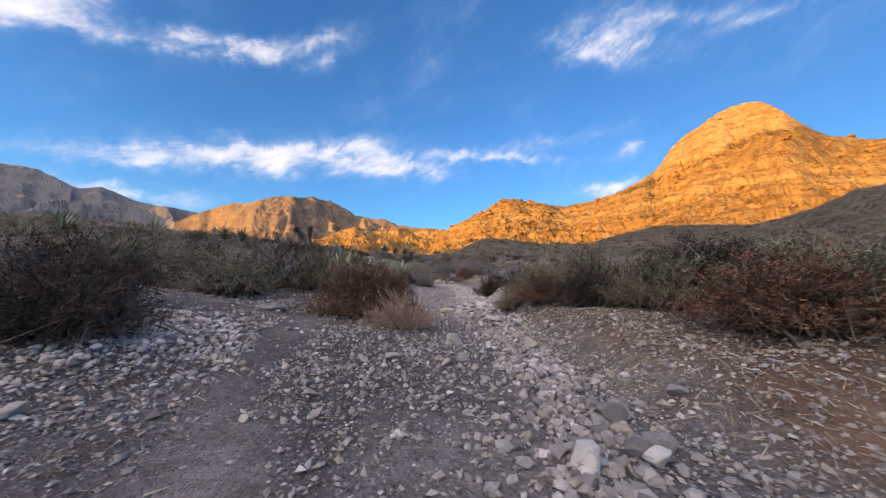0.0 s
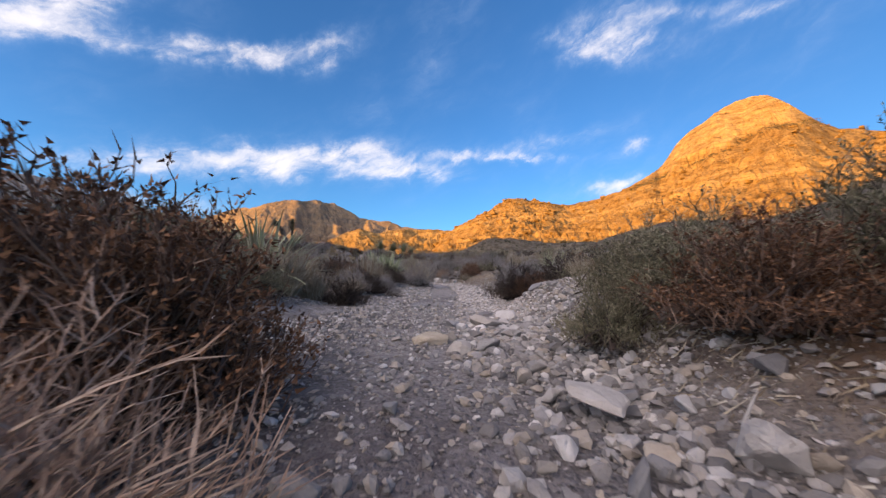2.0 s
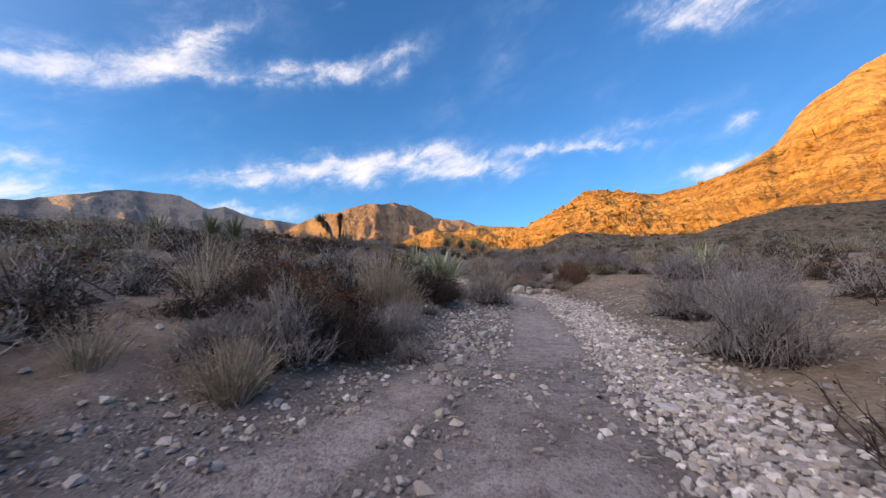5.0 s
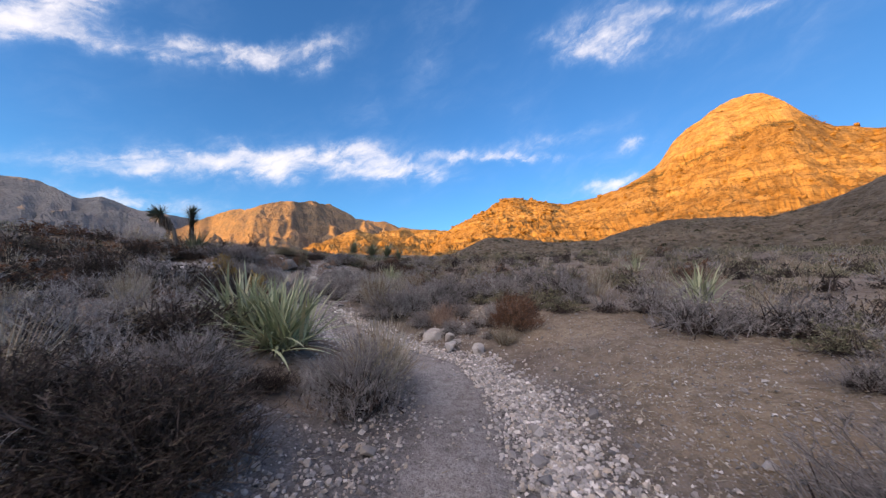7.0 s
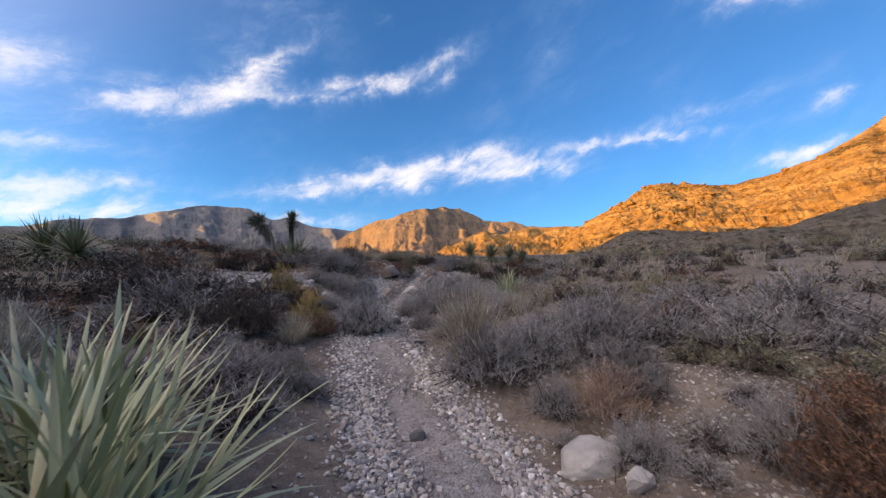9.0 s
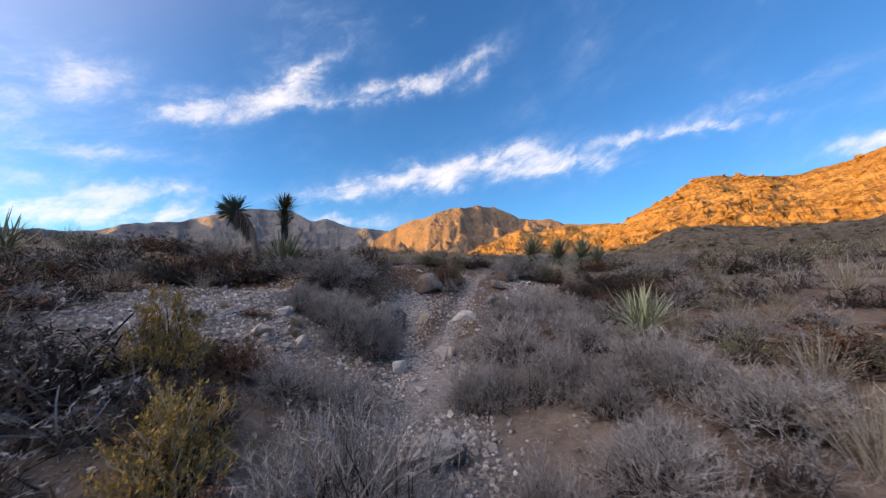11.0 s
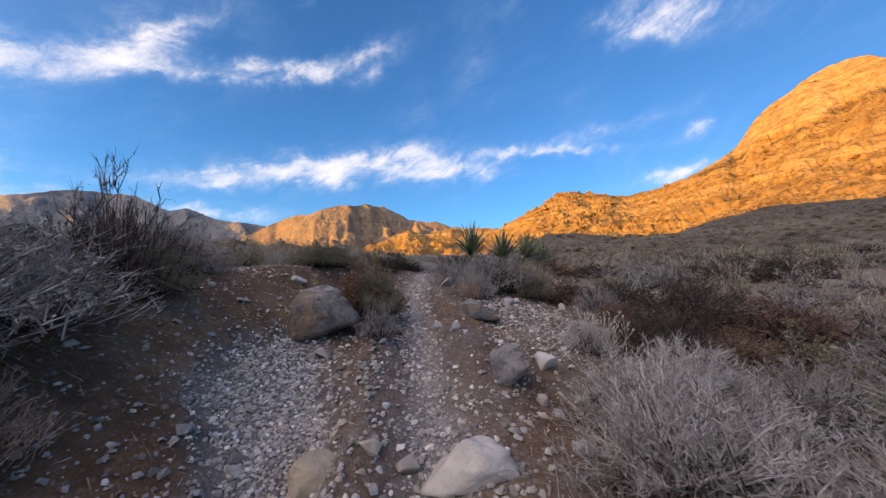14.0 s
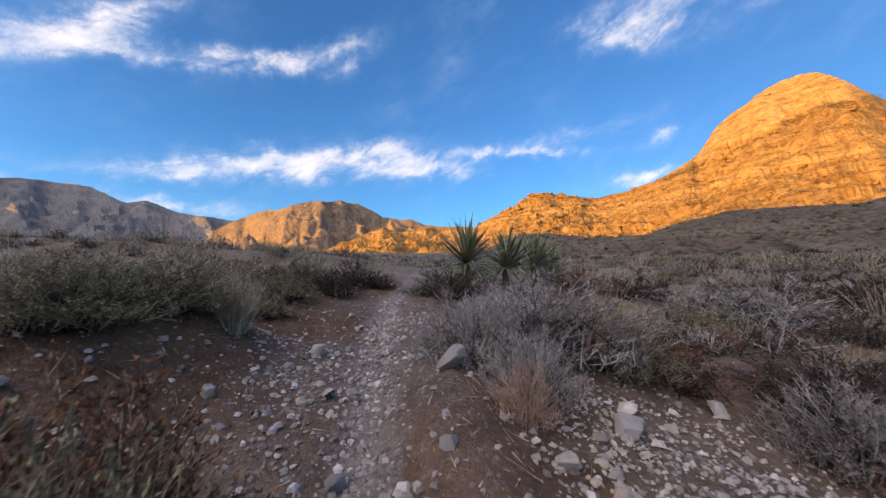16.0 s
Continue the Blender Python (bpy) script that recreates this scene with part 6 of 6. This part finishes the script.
GOLD = (1 + 5**0.5) / 2
ROUND = np.array([(-1, GOLD, 0), (1, GOLD, 0), (-1, -GOLD, 0), (1, -GOLD, 0), (0, -1, GOLD), (0, 1, GOLD), (0, -1, -GOLD), (0, 1, -GOLD), (GOLD, 0, -1), (GOLD, 0, 1), (-GOLD, 0, -1), (-GOLD, 0, 1)], float) / 1.75
ROUND_FACES = np.array([(0, 11, 5), (0, 5, 1), (0, 1, 7), (0, 7, 10), (0, 10, 11), (1, 5, 9), (5, 11, 4), (11, 10, 2), (10, 7, 6), (7, 1, 8),
                        (3, 9, 4), (3, 4, 2), (3, 2, 6), (3, 6, 8), (3, 8, 9), (4, 9, 5), (2, 4, 11), (6, 2, 10), (8, 6, 7), (9, 8, 1)])


def stone_field(name, label, x, y, size, sink=0.25, chips=False, mat="gravel", worn=False):
    """Many angular stones in one mesh: pushed-about blocks, or flat chips for the smallest."""
    n = len(x)
    corners, faces = (ROUND, ROUND_FACES) if worn else (OCTA, OCTA_FACES) if chips else (PEBBLE, PEBBLE_FACES)
    r = np.random.default_rng(5)
    kinds = corners[None] * r.uniform(0.45, 1.0, (80, len(corners), 3)) + r.normal(0, 0.16, (80, len(corners), 3)) * (1 if chips else 0.4)
    if not chips and not worn:
        kinds = corners[None] * r.uniform(0.75, 1.1, (80, 10, 1)) + r.normal(0, 0.12, (80, 10, 3))
    if worn:
        kinds = corners[None] * r.uniform(0.7, 1.05, (80, 12, 1)) + r.normal(0, 0.10, (80, 12, 3))
    shapes = (kinds * np.array([1.0, 0.8, 0.6]) * (1.25 if chips else 1.0))[r.integers(0, 80, n)] * size[:, None, None]
    a, b = rng.uniform(0, 2 * math.pi, n), rng.normal(0, 0.4, n)
    ca, sa, cb, sb = np.cos(a)[:, None], np.sin(a)[:, None], np.cos(b)[:, None], np.sin(b)[:, None]
    px, py, pz = shapes[..., 0], shapes[..., 1], shapes[..., 2]
    px, pz = px * cb - pz * sb, px * sb + pz * cb
    px, py = px * ca - py * sa, px * sa + py * ca
    z = ground(x, y) + size * sink - 3.0 * size * np.maximum(rib_amount(x, y) > 0.45, (tread_amount(x, y) > 0.5) & (y < 25) & ((y > 9.5) | (x < -0.45))) * (r.uniform(size=n) < 0.9)
    v = np.stack([px + x[:, None], py + y[:, None], pz + z[:, None]], 2).reshape(-1, 3)
    f = (np.arange(n)[:, None, None] * len(corners) + faces[None]).reshape(-1, 3)
    return tagged(new(name, mesh_from(name, v, f, mat)), label, "gravel", kind="stuff")


def ground_litter():
    """Dead twigs and straw lying on the soil."""
    n = 46000
    y = rng.uniform(0.5, 36, n)
    mid, base, rise_l, rise_r, half = trail_at(y)
    x = mid + rng.normal(0, 1, n) * 3.0
    keep = (np.abs(x - mid) > half * 0.8) & (rng.uniform(size=n) < 0.35 + 0.6 * smooth01(fractal(x, y, 1.6, 3, 91) + 0.4))
    x, y = np.concatenate([x[keep][:24000], rng.normal(2.6, 1.1, 7000), rng.uniform(1.0, 2.8, 5000)]), np.concatenate([y[keep][:24000], rng.normal(14.6, 2.4, 7000), rng.uniform(0.6, 6.0, 5000)])
    n = len(x)
    turn, long = rng.uniform(0, 2 * math.pi, n), rng.uniform(0.02, 0.10, n)
    a = np.stack([x, y, ground(x, y) + 0.006], 1)
    ex, ey = x + np.cos(turn) * long, y + np.sin(turn) * long
    c = np.stack([ex, ey, ground(ex, ey) + rng.uniform(0.0, 0.03, n)], 1)
    tagged(new("ground_litter", mesh_from("ground_litter", *spikes(a, c, 0.007), "straw")), "dead twigs and straw strewn over the soil", "plant litter", kind="stuff")


ground_litter()


def loose_gravel():
    # fine chips close to the low start of the walk
    n = 100000
    x, y = rng.uniform(-4.2, 2.4, n), 0.35 + rng.uniform(0, 1, n) ** 1.4 * 9.0
    keep = rng.uniform(size=n) < 0.2 + 0.75 * wash_amount(x, y) * (0.55 + 0.45 * fractal(x, y, 0.7, 2, 61)) * (1 - 0.55 * tread_amount(x, y))
    x, y = x[keep][:30000], y[keep][:30000]
    size = 0.005 + 0.014 * rng.uniform(size=len(x)) ** 3 + 0.016 * rng.uniform(size=len(x)) ** 14
    stone_field("fine_gravel", "small grey stones strewn over the wash", x, y, size, 0.3, True)
    # a flood-sorted bar of broken stones
    n = 3600
    y = rng.uniform(1.0, 8.0, n)
    x = np.interp(y, (0.9, 2, 4, 5.5, 8), (0.5, 0.72, 0.68, 0.85, 1.6)) + rng.normal(0, 1, n) * (0.17 + 0.07 * np.maximum(y - 4, 0))
    stone_field("stone_bar", "bar of broken pale limestone beside the wash", x, y, 0.009 + 0.034 * rng.uniform(size=n) ** 2.2, worn=True)
    n = 5200
    y = rng.uniform(5.4, 10.0, n)
    x = 0.35 + rng.uniform(0, 1, n) ** 1.2 * (2.4 - 0.1 * y)
    stone_field("bank_stones", "flat pale stones covering the bank of the wash", x, y, 0.010 + 0.042 * rng.uniform(size=n) ** 2.6, 0.15, worn=True)
    n = 2600
    x, y = rng.normal(-2.4, 0.55, n), rng.normal(2.7, 0.6, n)
    stone_field("basin_stones", "pale bluish stones along the edge of the basin", x, y, 0.008 + 0.030 * rng.uniform(size=n) ** 2.6, 0.2, worn=True, mat="pale_gravel")
    n = 6500
    x, y = rng.uniform(-2.4, 0.9, n), rng.uniform(1.4, 9.0, n)
    stone_field("wash_stones", "loose grey stones in the wash", x, y, 0.008 + 0.020 * rng.uniform(size=n) ** 3, 0.3, worn=True)
    n = 13000
    x, y = rng.uniform(0.95, 3.4, n), rng.uniform(0.5, 8.5, n)
    stone_field("verge_stones", "small stones scattered on the tan soil", x, y, 0.006 + 0.018 * rng.uniform(size=n) ** 3, 0.2)
    # coarser gravel along the whole trail, thickest at its edges
    n = 110000
    y = rng.uniform(7.0, 33, n)
    mid, base, rise_l, rise_r, half = trail_at(y)
    x = mid + rng.normal(0, 1, n) * (half + 0.6)
    left_side = np.where((y < 15.5) | ((y > 18.5) & (y < 24)), 0.7, 0.15)
    edge = np.exp(-(((x - mid - half * 0.95) / 0.26) ** 2)) + left_side * np.exp(-(((x - mid + half * 1.15) / 0.5) ** 2))
    edge = edge * (1 - 0.75 * smooth01((y - 24.5) / 1.5))
    keep = rng.uniform(size=n) < (0.06 + 0.9 * edge + 0.3 * wash_amount(x, y)) * (0.65 + 0.35 * fractal(x, y, 0.9, 2, 63)) * (1 - 0.97 * tread_amount(x, y))
    x, y = x[keep][:16000], y[keep][:16000]
    size = 0.010 + 0.022 * rng.uniform(size=len(x)) ** 2.0 + 0.030 * rng.uniform(size=len(x)) ** 16
    stone_field("trail_gravel", "grey and pale stones bordering the trail", x, y, size, 0.3)
    # chips lying wide on the brown soil
    n = 60000
    y = rng.uniform(0.5, 36, n)
    mid = np.interp(y, TRAIL[:, 0], TRAIL[:, 1])
    x = mid + rng.normal(0, 1, n) * 3.2
    keep = rng.uniform(size=n) < 0.30 + 0.5 * np.clip(wash_amount(x, y), 0, 1)
    x, y = x[keep][:13500], y[keep][:13500]
    size = 0.007 + 0.012 * rng.uniform(size=len(x)) ** 2 + 0.03 * rng.uniform(size=len(x)) ** 10
    stone_field("slope_stones", "scattered stones on the brown slopes", x, y, size, 0.3, True)
    # the pale stones heaped along the outer edge of the bend
    n = 16000
    y = rng.uniform(7.5, 21.5, n)
    mid, base, rise_l, rise_r, half = trail_at(y)
    x = mid + half * 0.95 + rng.normal(0, 0.21, n)
    stone_field("edge_gravel", "pale stones heaped along the trail edge", x, y, 0.010 + 0.026 * rng.uniform(size=n) ** 1.8, 0.3, False, "pale_gravel")
    n = 3800
    y = rng.uniform(18.6, 22.6, n)
    mid, base, rise_l, rise_r, half = trail_at(y)
    stone_field("verge_gravel", "pale stones banked on the inner side of the bend", mid - half * 1.15 + rng.normal(0, 0.22, n), y, 0.010 + 0.024 * rng.uniform(size=n) ** 1.8, 0.3, False, "pale_gravel")
    n = 26000
    x, y = rng.uniform(-7.5, -5.2, n), rng.uniform(25.5, 28.9, n)
    keep = rng.uniform(size=n) < 0.02 + gully_amount(x, y)
    x, y = x[keep], y[keep]
    n = len(x)
    stone_field("gully_gravel", "pale gravel filling the washed gully", x, y, 0.006 + 0.018 * rng.uniform(size=n) ** 2.0, 0.3, False, "pale_gravel")
    n = 5500
    x, y = rng.normal(2.4, 0.9, n), rng.normal(15.8, 1.7, n)
    stone_field("flat_gravel", "pale chips spread over the bare flat", x, y, 0.006 + 0.016 * rng.uniform(size=n) ** 2.2, 0.3, True, "gravel")
    n = 3000
    x, y = rng.normal(0.9, 0.55, n), rng.normal(20.7, 0.9, n)
    stone_field("patch_gravel", "pale gravel in an open patch between shrubs", x, y, 0.006 + 0.018 * rng.uniform(size=n) ** 2.2, 0.3, True, "pale_gravel")
    n = 4200
    x, y = rng.normal(-4.6, 0.5, n), rng.normal(29.9, 0.9, n)
    stone_field("slope_gravel", "pale broken stones on the slope below the trail", x, y, 0.006 + 0.015 * rng.uniform(size=n) ** 2.2 + 0.025 * rng.uniform(size=n) ** 16, 0.3, False, "gravel")
    n = 4200
    y = rng.uniform(21.5, 34, n)
    x = np.interp(y, TRAIL[:, 0], TRAIL[:, 1]) + rng.normal(0, 0.07, n)
    stone_field("rut_gravel", "pale stones lying in the rut of the trail", x, y, 0.006 + 0.020 * rng.uniform(size=n) ** 2.6, 0.3, False, "gravel")
    n = 5500
    y = rng.uniform(21.8, 25.8, n)
    x = np.interp(y, TRAIL[:, 0], TRAIL[:, 1]) - 0.16 + rng.normal(0, 0.16, n)
    stone_field("bend_gravel", "pale gravel washed into the trail above the bend", x, y, 0.006 + 0.018 * rng.uniform(size=n) ** 2.2, 0.3, False, "pale_gravel")
    # the stony bank below the tall yuccas
    n = 15000
    x, y = rng.normal(-7.4, 1.3, n), rng.normal(24.3, 1.1, n)
    size = 0.006 + 0.022 * rng.uniform(size=n) ** 2.4 + 0.04 * rng.uniform(size=n) ** 14
    stone_field("bank_gravel", "angular pale stones covering the bank", x, y, size, 0.2)
    n = 11000
    x, y = rng.uniform(-8.6, -4.9, n), rng.uniform(25.5, 31.8, n)
    keep = rng.uniform(size=n) < 0.45 + 0.5 * fractal(x, y, 0.5, 3, 69)
    x, y = x[keep], y[keep]
    n = len(x)
    stone_field("soil_stones", "small stones stuck in the brown soil", x, y, 0.006 + 0.018 * rng.uniform(size=n) ** 2.5 + 0.03 * rng.uniform(size=n) ** 18, 0.15)


loose_gravel()


def slope_rocks():
    """Outcrops and fallen blocks on the sunlit mountain."""
    px, py, z, t = [np.ravel(k) for k in SLOPE]
    az = np.degrees(np.arctan2(px, py))
    weight = np.where((t > 0.1) & (t < 1.0), 1.0, 0.0) * (1 + 3.0 * np.exp(-(((az - 10) / 7) ** 2)) + 2.0 * smooth01((t - 0.75) / 0.2)) * np.where(az < 60, 1.0, 0.1) * np.where((az > 28) & (az < 48) & (np.degrees(np.arctan2(z, np.hypot(px, py))) > np.interp(az, (29.0, 35.8, 41.5, 48.0), (14.0, 16.0, 18.4, 18.0))), 0.05, 1.0)
    n = 1900
    pick = rng.choice(len(px), n, p=weight / weight.sum())
    size = (1.2 + 5.0 * rng.uniform(size=n) ** 3) * (0.4 + np.hypot(px[pick], py[pick]) / 1100)
    shapes = (ROUND[None] * rng.uniform(0.7, 1.1, (n, 12, 1)) + rng.normal(0, 0.14, (n, 12, 3))) * np.array([1.25, 1.0, 0.75]) * size[:, None, None]
    base = np.stack([px[pick] + rng.normal(0, 4, n), py[pick] + rng.normal(0, 4, n), z[pick] + 0.15 * size], 1)
    f = (np.arange(n)[:, None, None] * 12 + ROUND_FACES[None]).reshape(-1, 3)
    me = mesh_from("slope_rocks", (shapes + base[:, None]).reshape(-1, 3), f, "near_rock")
    tagged(new("slope_rocks", me), "sunlit rock outcrops and blocks on the mountain slope", "rocks", kind="stuff")


slope_rocks()
